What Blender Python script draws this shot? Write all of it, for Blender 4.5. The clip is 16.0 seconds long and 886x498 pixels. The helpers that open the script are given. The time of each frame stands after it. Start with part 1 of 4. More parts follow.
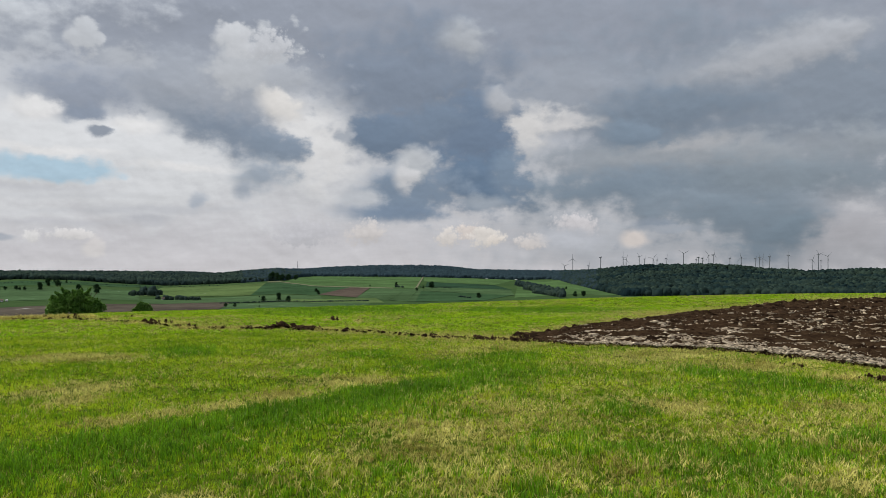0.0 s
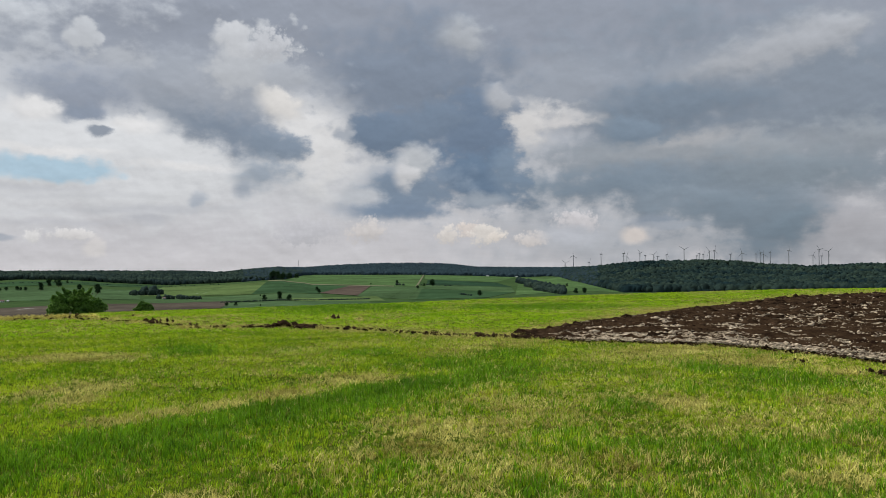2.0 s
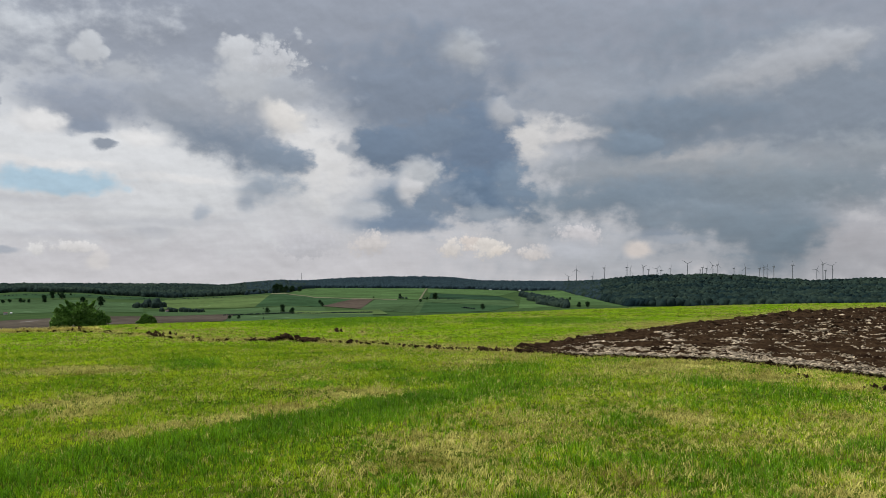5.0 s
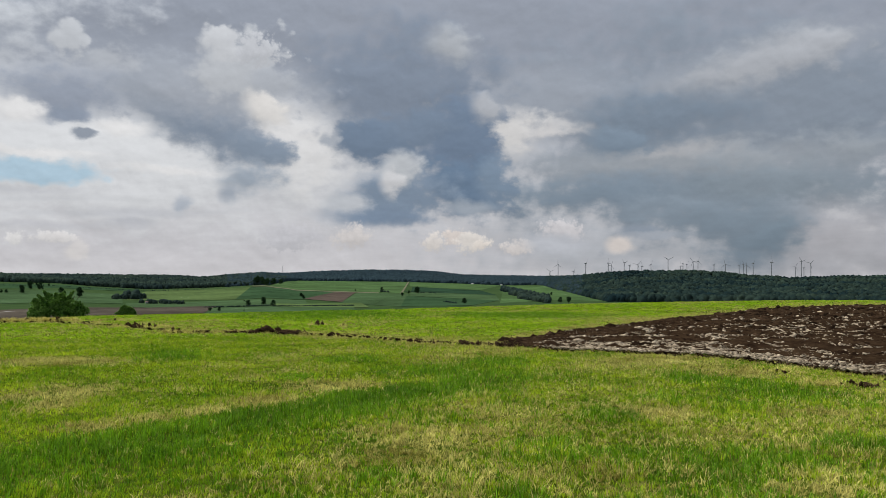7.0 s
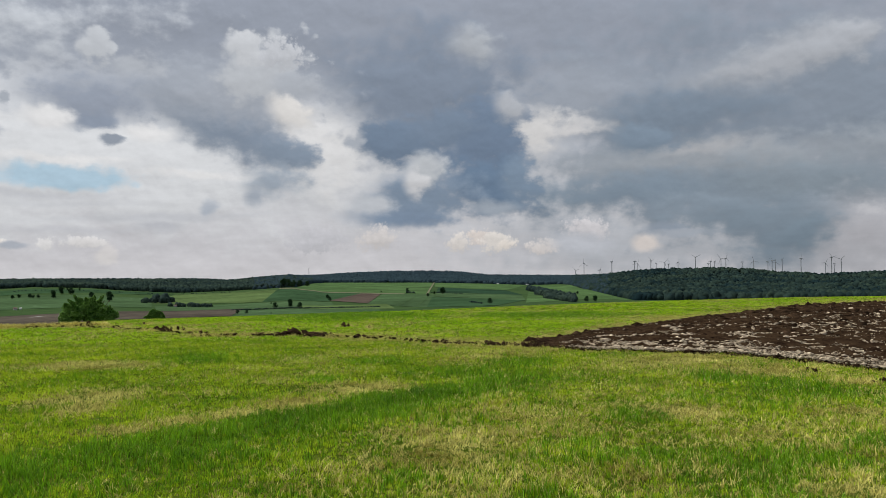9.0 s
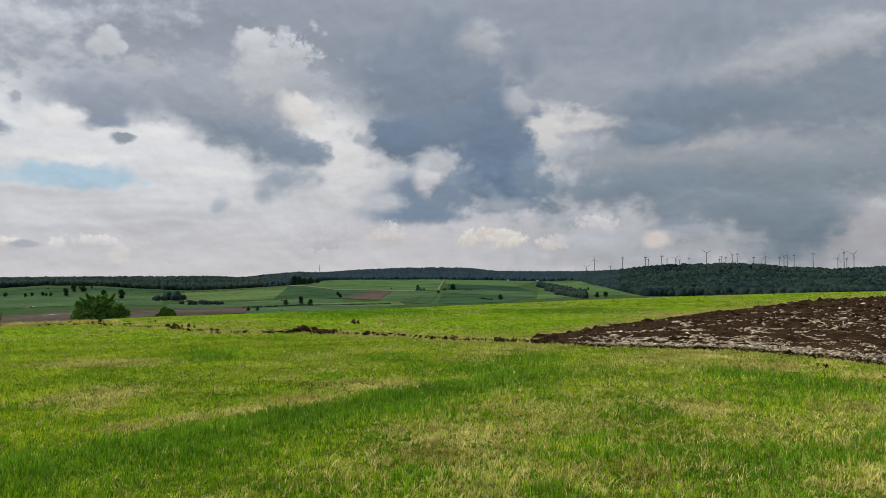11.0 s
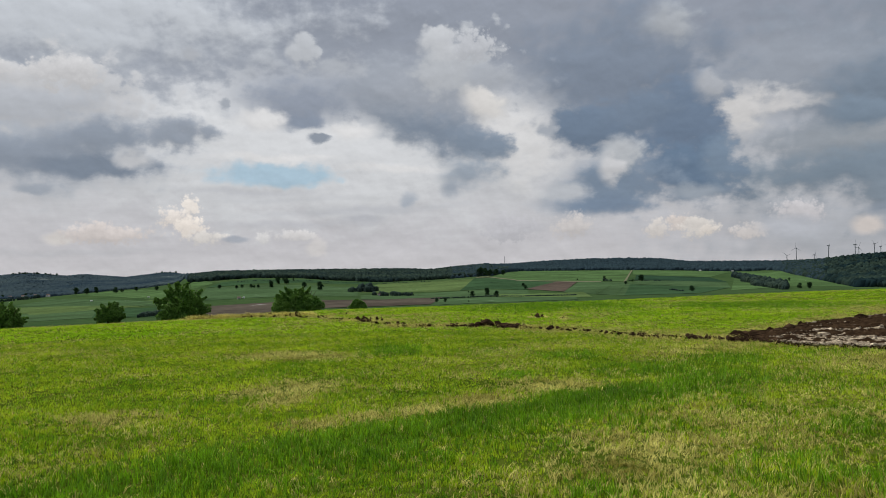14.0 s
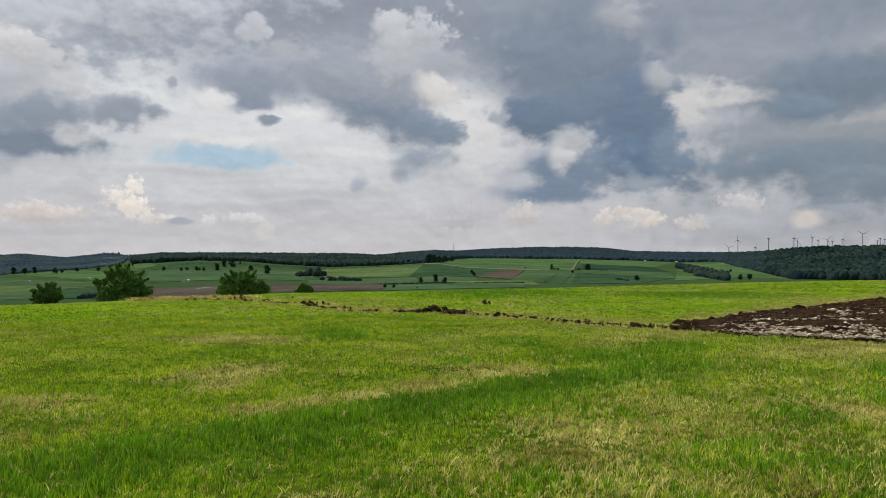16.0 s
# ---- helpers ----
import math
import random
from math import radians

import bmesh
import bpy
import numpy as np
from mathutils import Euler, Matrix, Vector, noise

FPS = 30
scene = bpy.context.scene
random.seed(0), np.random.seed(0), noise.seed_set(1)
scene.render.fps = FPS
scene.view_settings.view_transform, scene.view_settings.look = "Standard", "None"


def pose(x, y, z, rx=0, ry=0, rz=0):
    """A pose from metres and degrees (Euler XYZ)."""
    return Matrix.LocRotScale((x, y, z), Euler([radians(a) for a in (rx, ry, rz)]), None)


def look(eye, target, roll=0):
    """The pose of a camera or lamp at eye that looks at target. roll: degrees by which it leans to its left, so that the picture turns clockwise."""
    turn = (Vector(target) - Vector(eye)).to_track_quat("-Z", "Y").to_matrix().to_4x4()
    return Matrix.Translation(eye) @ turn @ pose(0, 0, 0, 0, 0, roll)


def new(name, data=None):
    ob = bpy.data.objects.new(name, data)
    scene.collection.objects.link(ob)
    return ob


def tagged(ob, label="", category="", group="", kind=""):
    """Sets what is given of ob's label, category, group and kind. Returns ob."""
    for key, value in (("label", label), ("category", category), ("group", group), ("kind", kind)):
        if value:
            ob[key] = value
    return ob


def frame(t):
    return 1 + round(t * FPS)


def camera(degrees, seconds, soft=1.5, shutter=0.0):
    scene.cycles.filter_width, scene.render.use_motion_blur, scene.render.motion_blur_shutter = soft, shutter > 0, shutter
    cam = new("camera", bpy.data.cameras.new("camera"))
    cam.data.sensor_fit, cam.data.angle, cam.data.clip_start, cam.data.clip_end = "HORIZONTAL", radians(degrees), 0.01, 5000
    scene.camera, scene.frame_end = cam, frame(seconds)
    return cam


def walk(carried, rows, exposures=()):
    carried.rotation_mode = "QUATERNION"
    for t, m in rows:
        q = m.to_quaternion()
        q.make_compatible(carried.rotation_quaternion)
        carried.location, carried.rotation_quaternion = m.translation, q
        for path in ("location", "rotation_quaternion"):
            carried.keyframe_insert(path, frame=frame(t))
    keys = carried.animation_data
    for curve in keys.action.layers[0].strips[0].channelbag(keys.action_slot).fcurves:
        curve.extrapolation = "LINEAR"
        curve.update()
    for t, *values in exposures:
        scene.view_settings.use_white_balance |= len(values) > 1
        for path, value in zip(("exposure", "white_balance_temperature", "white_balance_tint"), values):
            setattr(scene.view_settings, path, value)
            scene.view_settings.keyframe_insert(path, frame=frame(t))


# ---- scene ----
cam = camera(56.0, 16.0, soft=0.65)
# seconds, x, y, z, pitch, roll, yaw
ROWS = [
    (0, 0.003, 0.004, -0.000, 1.98, -0.00, -0.00),
    (0.5, 0.002, -0.005, -0.006, 1.11, 0.10, -0.32),
    (1, 0.007, 0.009, -0.013, 1.05, 0.41, -0.49),
    (1.5, 0.001, -0.006, -0.005, 1.45, 0.51, 0.05),
    (2, -0.000, -0.010, -0.002, 1.82, 0.37, 0.05),
    (2.5, -0.011, -0.008, 0.000, 2.11, 0.17, 0.22),
    (3, -0.010, -0.020, 0.000, 2.28, 0.03, 0.38),
    (5.5, 0.008, -0.017, 0.005, 2.93, 0.33, 0.14),
    (6, 0.014, -0.030, 0.005, 3.08, 0.24, -0.30),
    (6.5, 0.008, -0.000, -0.000, 2.73, -0.06, -0.91),
    (7, -0.000, 0.004, -0.003, 2.33, -0.30, -0.99),
    (7.5, 0.000, -0.004, 0.004, 2.60, -0.32, -0.41),
    (8, -0.005, 0.003, 0.004, 2.78, -0.20, 0.05),
    (8.5, 0.012, 0.001, 0.005, 2.68, 0.07, 0.22),
    (9, 0.011, 0.013, 0.008, 2.36, 0.36, 0.76),
    (11.5, 0.049, 0.005, 0.008, 2.00, 0.58, 1.47),
    (12, 0.059, 0.035, 0.010, 1.28, 0.69, 1.24),
    (12.5, 0.079, 0.180, 0.018, 0.93, 1.14, 1.54),
    (13, 0.073, 0.370, 0.056, 1.89, 1.21, 4.05),
    (13.5, 0.065, 0.443, 0.069, 1.93, 1.03, 8.79),
    (14, 0.059, 0.463, 0.081, 1.70, 0.90, 14.15),
    (14.5, 0.040, 0.504, 0.073, 1.31, 0.79, 18.29),
    (15, 0.031, 0.522, 0.052, 0.52, 0.48, 19.73),
    (15.5, 0.039, 0.570, 0.050, 0.10, -0.04, 16.20),
    (16, 0.058, 0.606, 0.056, 0.73, -0.09, 10.64),
]
EYE = 1.6
walk(cam, [(t, pose(x, y, EYE + z, 90 + p, r, w)) for t, x, y, z, p, r, w in ROWS],
     exposures=[(0, 0.0), (12.5, 0.0), (14.5, -0.08), (15.3, -0.06), (16, -0.02)])

# ---------------------------------------------------------------- light
SUN_BEARING, SUN_HEIGHT = -70.0, 52.0


def linear(c):
    return tuple((v / 255 / 12.92) if v < 10.3 else ((v / 255 + 0.055) / 1.055) ** 2.4 for v in c)


sun = new("sun", bpy.data.lights.new("sun", "SUN"))
sun.data.energy, sun.data.angle, sun.data.color = 3.5, radians(9), (1.0, 0.95, 0.86)
sun.matrix_world = look((300 * math.sin(radians(SUN_BEARING)), 300 * math.cos(radians(SUN_BEARING)), 400), (0, 0, 0))

world = bpy.data.worlds.new("sky")
scene.world = world
world.use_nodes = True
wt = world.node_tree
wt.nodes.clear()


def wnode(kind, **values):
    n = wt.nodes.new(kind)
    for key, value in values.items():
        if key == "op":
            n.operation = value
        else:
            n.inputs[int(key[1:])].default_value = value
    return n


def wlink(a, b):
    wt.links.new(a, b)


def wmath(op, a, b=None, c=None):
    n = wnode("ShaderNodeMath", op=op)
    for i, v in enumerate((a, b, c)):
        if v is None:
            continue
        if isinstance(v, (int, float)):
            n.inputs[i].default_value = v
        else:
            wlink(v, n.inputs[i])
    return n.outputs[0]


# the sky's coordinates: bearing and height in degrees
direction = wnode("ShaderNodeTexCoord").outputs["Generated"]
split = wnode("ShaderNodeSeparateXYZ")
wlink(direction, split.inputs[0])
bearing = wmath("MULTIPLY", wmath("ARCTAN2", split.outputs[0], split.outputs[1]), 180 / math.pi)
height = wmath("MULTIPLY", wmath("ARCSINE", split.outputs[2]), 180 / math.pi)
flat = wnode("ShaderNodeCombineXYZ")
wlink(bearing, flat.inputs[0])
wlink(height, flat.inputs[1])


def billow(scale, detail, rough, stretch, lift=0.0):
    """Cloud noise over bearing and height, as a vector about zero."""
    m = wnode("ShaderNodeMapping")
    m.inputs["Location"].default_value = (lift * scale * 0.4, lift * scale * stretch, 0)
    m.inputs["Scale"].default_value = (scale, scale * stretch, scale)
    wlink(flat.outputs[0], m.inputs[0])
    n = wnode("ShaderNodeTexNoise")
    n.inputs["Scale"].default_value, n.inputs["Detail"].default_value, n.inputs["Roughness"].default_value = 1.0, detail, rough
    wlink(m.outputs[0], n.inputs["Vector"])
    s = wnode("ShaderNodeVectorMath", op="SUBTRACT", i1=(0.5, 0.5, 0.5))
    wlink(n.outputs["Color"], s.inputs[0])
    return s.outputs[0], n.outputs["Fac"]


WIDE, FINE = (0.20, 7.0, 0.52, 1.6), (0.75, 5.0, 0.52, 1.35)
wide, wide_value = billow(*WIDE)
fine, fine_value = billow(*FINE)
wide_above, fine_above = billow(*WIDE, 0.55)[1], billow(*FINE, 0.22)[1]
erosion = wmath("SUBTRACT", wmath("ADD", wmath("MULTIPLY", wide_value, 1.1), wmath("MULTIPLY", fine_value, 0.9)), 1.0)
w1 = wnode("ShaderNodeVectorMath", op="MULTIPLY", i1=(3.4, 2.0, 0.0))
wlink(wide, w1.inputs[0])
w2 = wnode("ShaderNodeVectorMath", op="MULTIPLY_ADD", i1=(1.7, 1.2, 0.0))
wlink(fine, w2.inputs[0])
wlink(w1.outputs[0], w2.inputs[2])
# the crumpling fades towards the horizon, where the clouds are farther off
far_off = wnode("ShaderNodeMapRange", i1=0.0, i2=12.0, i3=0.32, i4=1.0)
wlink(height, far_off.inputs[0])
w3 = wnode("ShaderNodeVectorMath", op="SCALE")
wlink(w2.outputs[0], w3.inputs[0])
wlink(far_off.outputs[0], w3.inputs["Scale"])
w4 = wnode("ShaderNodeVectorMath", op="ADD")
wlink(w3.outputs[0], w4.inputs[0])
wlink(flat.outputs[0], w4.inputs[1])
crumpled = w4.outputs[0]
w5 = wnode("ShaderNodeVectorMath", op="MULTIPLY_ADD", i1=(0.25, 0.25, 0.0))
wlink(w3.outputs[0], w5.inputs[0])
wlink(flat.outputs[0], w5.inputs[2])
half_crumpled = w5.outputs[0]


def cauliflower(scale):
    """Rounded heaps: distance from the nearest of many puffs, at two sizes, about zero."""
    out = []
    for k, share in ((1.0, 0.65), (2.6, 0.35)):
        n = wnode("ShaderNodeTexVoronoi")
        n.voronoi_dimensions = "2D"
        n.inputs["Scale"].default_value = scale * k
        wlink(half_crumpled, n.inputs["Vector"])
        out.append(wmath("MULTIPLY", wmath("SUBTRACT", n.outputs["Distance"], 0.4), share))
    return wmath("ADD", out[0], out[1])


small_puffs, large_puffs = cauliflower(2.3), cauliflower(0.75)

ramp_in = wnode("ShaderNodeMapRange", i1=0.0, i2=40.0, i3=0.0, i4=1.0)
wlink(height, ramp_in.inputs[0])
ramp = wnode("ShaderNodeValToRGB")
wlink(ramp_in.outputs[0], ramp.inputs[0])
stops = ramp.color_ramp.elements
for place, tone in ((0.0, (200, 198, 201)), (0.06, (194, 193, 197)), (0.13, (196, 197, 201)), (0.28, (168, 174, 184)), (0.40, (150, 157, 170)), (1.0, (190, 195, 204))):
    e = stops.new(place) if 0 < place < 1 else stops[0 if place == 0 else -1]
    e.color = (*linear(tone), 1)
sky_colour = ramp.outputs[0]


def cloud(at_bearing, at_height, across, up, tone, softness, lean):
    """Lays one bank of cloud over the sky so far."""
    global sky_colour
    # crisp pale clouds are cumulus: heaped puffs with lit tops and a grey base
    heaped = softness <= 0.4 and min(tone) > 160
    if heaped and up < 0.9:
        across, up = across * 1.3, min(up * 1.35, 0.89)
    m = wnode("ShaderNodeMapping")
    m.vector_type = "TEXTURE"
    m.inputs["Location"].default_value = (at_bearing, at_height, 0)
    m.inputs["Rotation"].default_value = (0, 0, radians(lean))
    m.inputs["Scale"].default_value = (across, up, 1)
    chain = wnode("ShaderNodeVectorMath", op="MULTIPLY_ADD", i1=(1e-7, 1e-7, 1e-7))
    wlink(sky_colour, chain.inputs[0])
    wlink(crumpled, chain.inputs[2])
    wlink(chain.outputs[0], m.inputs[0])
    length = wnode("ShaderNodeVectorMath", op="LENGTH")
    wlink(m.outputs[0], length.inputs[0])
    r = wnode("ShaderNodeMapRange", i1=1 + softness * 0.8, i2=1 - softness * 1.1, i3=0.0, i4=1.0)
    r.interpolation_type = "SMOOTHSTEP"
    worn = wmath("MULTIPLY_ADD", erosion, 1.6 if up > 0.8 else 1.0, length.outputs["Value"])
    puffs = small_puffs if up < 0.9 else large_puffs
    if heaped:
        worn = wmath("MULTIPLY_ADD", puffs, 1.0 if up < 0.9 else 0.8, worn)
    wlink(worn, r.inputs[0])
    mix = wnode("ShaderNodeMix")
    mix.data_type = "RGBA"
    wlink(r.outputs[0], mix.inputs[0])
    wlink(sky_colour, mix.inputs[6])
    mix.inputs[7].default_value = (*linear(tone), 1)
    sky_colour = mix.outputs[2]
    if up < 0.9 and not heaped:
        return
    # a large bank is paler towards its top and darker at its base
    parts = wnode("ShaderNodeSeparateXYZ")
    wlink(m.outputs[0], parts.inputs[0])
    grade = wnode("ShaderNodeMapRange", i1=-1.0, i2=1.0, i3=0.84 if heaped and up < 0.9 else 0.90, i4=1.12)
    if heaped:
        wlink(wmath("MULTIPLY_ADD", puffs, -0.9, parts.outputs[1]), grade.inputs[0])
    else:
        wlink(parts.outputs[1], grade.inputs[0])
    toned = wnode("ShaderNodeVectorMath", op="SCALE")
    toned.inputs[0].default_value = linear(tone)
    wlink(grade.outputs[0], toned.inputs["Scale"])
    wlink(toned.outputs[0], mix.inputs[7])


cloud(-20.1, 8.37, 16.80, 4.24, (212, 214, 217), 0.7, 0)
cloud(-28.4, 8.32, 11.50, 4.24, (212, 214, 217), 0.7, 0)
cloud(-8.8, 9.49, 4.98, 3.27, (214, 214, 215), 0.5, 0)
cloud(-7.3, 18.41, 52.00, 4.24, (149, 156, 169), 0.6, 0)
cloud(12.7, 2.82, 11.00, 2.69, (172, 175, 181), 0.7, 0)
cloud(-41.5, 16.21, 16.67, 3.08, (194, 199, 206), 0.6, 0)
cloud(23.2, 2.06, 7.33, 1.85, (150, 155, 162), 0.8, 0)
cloud(21.1, 10.94, 14.33, 6.54, (131, 141, 154), 0.5, 0)
cloud(19.3, 6.36, 13.33, 2.89, (128, 139, 151), 0.6, 0)
cloud(21.2, 13.93, 7.67, 1.39, (167, 171, 178), 0.8, 14)
cloud(25.8, 14.78, 2.53, 1.00, (170, 174, 181), 0.7, 10)
cloud(18.6, 8.03, 11.55, 1.23, (150, 156, 163), 0.8, 0)
cloud(8.4, 12.41, 5.87, 2.31, (150, 157, 168), 0.7, 0)
cloud(5.9, 10.4, 3.1, 1.62, (205, 204, 204), 0.5, 6)
cloud(9.3, 10.5, 2.3, 0.50, (205, 204, 205), 0.6, 6)
cloud(16.9, 8.97, 3.15, 0.54, (168, 170, 174), 0.8, 5)
cloud(15.5, 11.14, 5.25, 1.73, (120, 133, 148), 0.6, 0)
cloud(12.9, 9.53, 2.20, 1.00, (122, 137, 153), 0.5, 0)
cloud(12.8, 6.04, 8.80, 1.16, (123, 137, 151), 0.7, 0)
cloud(23.3, 6.16, 6.67, 1.54, (128, 139, 149), 0.8, 0)
cloud(21.9, 3.17, 3.33, 1.93, (118, 131, 143), 0.6, 20)
cloud(18.9, 4.54, 6.00, 1.16, (128, 140, 152), 0.7, 0)
cloud(26.1, 2.6, 3.48, 2.5, (166, 166, 171), 0.8, 0)
cloud(-1.8, 12.97, 6.60, 4.24, (126, 137, 153), 0.5, 0)
cloud(-3.8, 9.74, 3.00, 1.73, (112, 128, 148), 0.35, 0)
cloud(2.1, 9.53, 3.00, 2.89, (110, 126, 147), 0.4, 0)
cloud(2.1, 6.64, 3.26, 2.00, (102, 121, 143), 0.45, 0)
cloud(-2.4, 5.89, 3.64, 1.85, (122, 137, 155), 0.5, 0)
cloud(-3.4, 4.45, 3.60, 0.60, (122, 138, 158), 0.8, 0)
cloud(-2.0, 7.78, 1.20, 1.23, (182, 186, 191), 0.6, 0)
cloud(-2.8, 6.86, 0.70, 0.92, (196, 197, 200), 0.6, 0)
cloud(-5.7, 5.39, 1.50, 0.69, (182, 186, 192), 0.5, 0)
cloud(2.7, 5.2, 1.50, 0.50, (152, 161, 172), 0.6, 0)
cloud(4.6, 7.19, 1.40, 1.54, (120, 137, 156), 0.5, 0)
cloud(3.7, 11.98, 1.00, 1.00, (170, 174, 181), 0.6, 0)
cloud(1.4, 16.12, 1.70, 1.08, (168, 173, 180), 0.7, 0)
cloud(-22.9, 11.76, 5.00, 1.62, (146, 154, 168), 0.5, 0)
cloud(-23.2, 10.62, 2.00, 0.62, (140, 150, 166), 0.5, 0)
cloud(-15.9, 11.49, 4.77, 2.31, (146, 154, 166), 0.6, -15)
cloud(-14.8, 10.07, 4.58, 1.62, (130, 142, 158), 0.55, -18)
cloud(-11.4, 8.86, 2.20, 1.00, (128, 141, 157), 0.5, -10)
cloud(-12.2, 6.96, 1.90, 1.16, (152, 162, 174), 0.6, 0)
cloud(-13.3, 5.8, 0.80, 0.69, (158, 166, 177), 0.6, 0)
cloud(-14.8, 12.64, 5.50, 1.93, (160, 166, 176), 0.7, 0)
cloud(-13.0, 14.27, 2.91, 2.23, (182, 186, 192), 0.3, 0)
cloud(-10.9, 13.36, 1.50, 0.92, (170, 175, 183), 0.5, 0)
cloud(-14.0, 15.58, 1.40, 0.92, (196, 199, 204), 0.3, 0)
cloud(-11.8, 15.2, 1.20, 0.77, (190, 193, 199), 0.3, 0)
cloud(-11.1, 11.5, 1.60, 1.00, (213, 211, 209), 0.5, -20)
cloud(-23.5, 15.03, 1.20, 1.23, (186, 190, 196), 0.35, 0)
cloud(-21.1, 14.08, 1.50, 0.69, (174, 179, 187), 0.5, 0)
cloud(-25.3, 6.88, 4.6, 0.85, (172, 196, 212), 0.45, 0)
cloud(-22.4, 9.4, 0.80, 0.39, (142, 150, 162), 0.4, 0)
cloud(-6.8, 9.83, 0.60, 0.54, (165, 171, 180), 0.5, 0)
cloud(-16.4, 5.0, 0.60, 0.69, (172, 179, 189), 0.6, 0)
cloud(-19.7, 3.83, 1.40, 0.31, (184, 186, 192), 0.7, 0)
cloud(-9.3, 3.06, 1.60, 0.77, (190, 190, 195), 0.4, 0)
cloud(-5.3, 2.99, 1.00, 0.54, (204, 200, 199), 0.4, 0)
cloud(1.9, 3.11, 0.80, 0.46, (210, 202, 197), 0.35, 0)
cloud(3.1, 2.71, 1.10, 0.42, (213, 208, 203), 0.35, 0)
cloud(0.3, 2.74, 0.60, 0.42, (209, 204, 200), 0.35, 0)
cloud(6.1, 2.45, 0.90, 0.31, (208, 203, 201), 0.4, 0)
cloud(9.2, 3.65, 1.10, 0.62, (196, 194, 197), 0.4, 0)
cloud(8.6, 2.69, 2.10, 0.62, (180, 183, 190), 0.6, 0)
cloud(12.9, 2.63, 0.90, 0.54, (205, 198, 194), 0.5, 0)
cloud(14.4, 3.47, 1.50, 0.42, (140, 150, 163), 0.5, 0)
cloud(16.0, 3.21, 2.57, 0.23, (160, 166, 175), 0.6, 0)
cloud(-26.3, 2.67, 0.40, 0.31, (214, 213, 213), 0.4, 0)
cloud(-24.1, 2.74, 1.10, 0.31, (210, 209, 210), 0.4, 0)
cloud(-22.7, 1.87, 0.70, 0.46, (208, 205, 204), 0.5, 0)
cloud(-41.8, 8.29, 8.87, 2.89, (172, 178, 187), 0.5, 0)
cloud(-41.0, 11.83, 7.00, 2.23, (198, 199, 202), 0.35, 0)
cloud(-41.5, 12.83, 2.00, 1.00, (199, 200, 203), 0.4, 0)
cloud(-36.7, 12.45, 2.10, 0.92, (194, 196, 200), 0.4, 0)
cloud(-44.4, 11.57, 2.85, 1.54, (184, 187, 192), 0.5, 0)
cloud(-40.8, 10.97, 4.00, 1.16, (180, 184, 191), 0.6, 0)
cloud(-42.5, 7.63, 6.33, 1.31, (142, 151, 164), 0.5, 0)
cloud(-37.1, 7.21, 3.50, 0.77, (126, 137, 152), 0.4, 0)
cloud(-34.6, 7.64, 1.00, 0.54, (190, 192, 196), 0.5, 0)
cloud(-32.1, 9.45, 2.27, 1.00, (150, 158, 170), 0.5, 0)
cloud(-36.4, 9.05, 3.85, 1.00, (142, 151, 164), 0.6, 0)
cloud(-44.4, 4.52, 2.37, 0.92, (160, 168, 178), 0.6, 0)
cloud(-40.4, 5.68, 0.90, 0.35, (158, 165, 175), 0.5, 0)
cloud(-28.7, 11.6, 0.50, 0.27, (165, 171, 180), 0.5, 0)
cloud(-30.9, 14.34, 0.60, 0.46, (176, 180, 187), 0.6, 0)
cloud(-45.1, 2.78, 2.22, 0.62, (204, 198, 196), 0.5, 0)
cloud(-39.0, 2.63, 0.80, 0.36, (210, 206, 203), 0.5, 0)
cloud(-36.2, 2.86, 2.00, 0.42, (208, 201, 198), 0.4, 0)
cloud(-30.9, 4.63, 0.40, 0.58, (236, 229, 222), 0.3, 0)
cloud(-31.8, 3.76, 0.90, 0.54, (226, 219, 213), 0.3, 0)
cloud(-31.0, 3.23, 0.90, 0.54, (232, 224, 216), 0.3, 0)
cloud(-30.0, 2.55, 0.80, 0.39, (217, 213, 209), 0.4, 0)
cloud(-28.2, 2.54, 0.80, 0.23, (168, 173, 182), 0.5, 0)
cloud(-23.8, 2.73, 1.00, 0.27, (212, 210, 210), 0.4, 0)
cloud(-22.6, 2.18, 0.50, 0.62, (207, 204, 204), 0.5, 0)
cloud(2.8, 3.11, 0.50, 0.31, (216, 211, 206), 0.4, 0)
cloud(3.6, 2.56, 0.50, 0.23, (217, 210, 203), 0.4, 0)
cloud(-44.7, 12.55, 1.90, 1.16, (198, 199, 202), 0.4, 0)
cloud(-39.0, 13.08, 1.70, 0.85, (204, 204, 206), 0.35, 0)
cloud(-42.8, 13.13, 1.30, 0.69, (206, 206, 208), 0.35, 0)
cloud(-0.6, 10.7, 2.30, 1.16, (116, 131, 150), 0.6, 0)
cloud(20.3, 3.95, 4.00, 1.31, (120, 133, 145), 0.7, 0)
cloud(22.4, 2.62, 2.00, 1.00, (114, 128, 140), 0.7, 15)
cloud(-19.0, 4.46, 6.65, 0.27, (190, 192, 197), 0.8, 2)
cloud(-25.4, 5.22, 4.43, 0.23, (196, 198, 202), 0.8, 0)
cloud(-24.4, 3.55, 4.33, 0.23, (192, 193, 198), 0.8, 0)
cloud(-25.4, 8.09, 3.80, 0.23, (222, 222, 223), 0.8, 0)
cloud(-17.3, 7.38, 3.30, 0.27, (220, 220, 221), 0.8, 0)
cloud(-20.1, 9.99, 1.70, 0.62, (221, 221, 222), 0.5, 0)
cloud(-26.4, 10.61, 1.60, 0.69, (220, 220, 221), 0.6, 0)
cloud(-26.9, 5.67, 4.60, 0.23, (195, 197, 202), 0.8, 0)
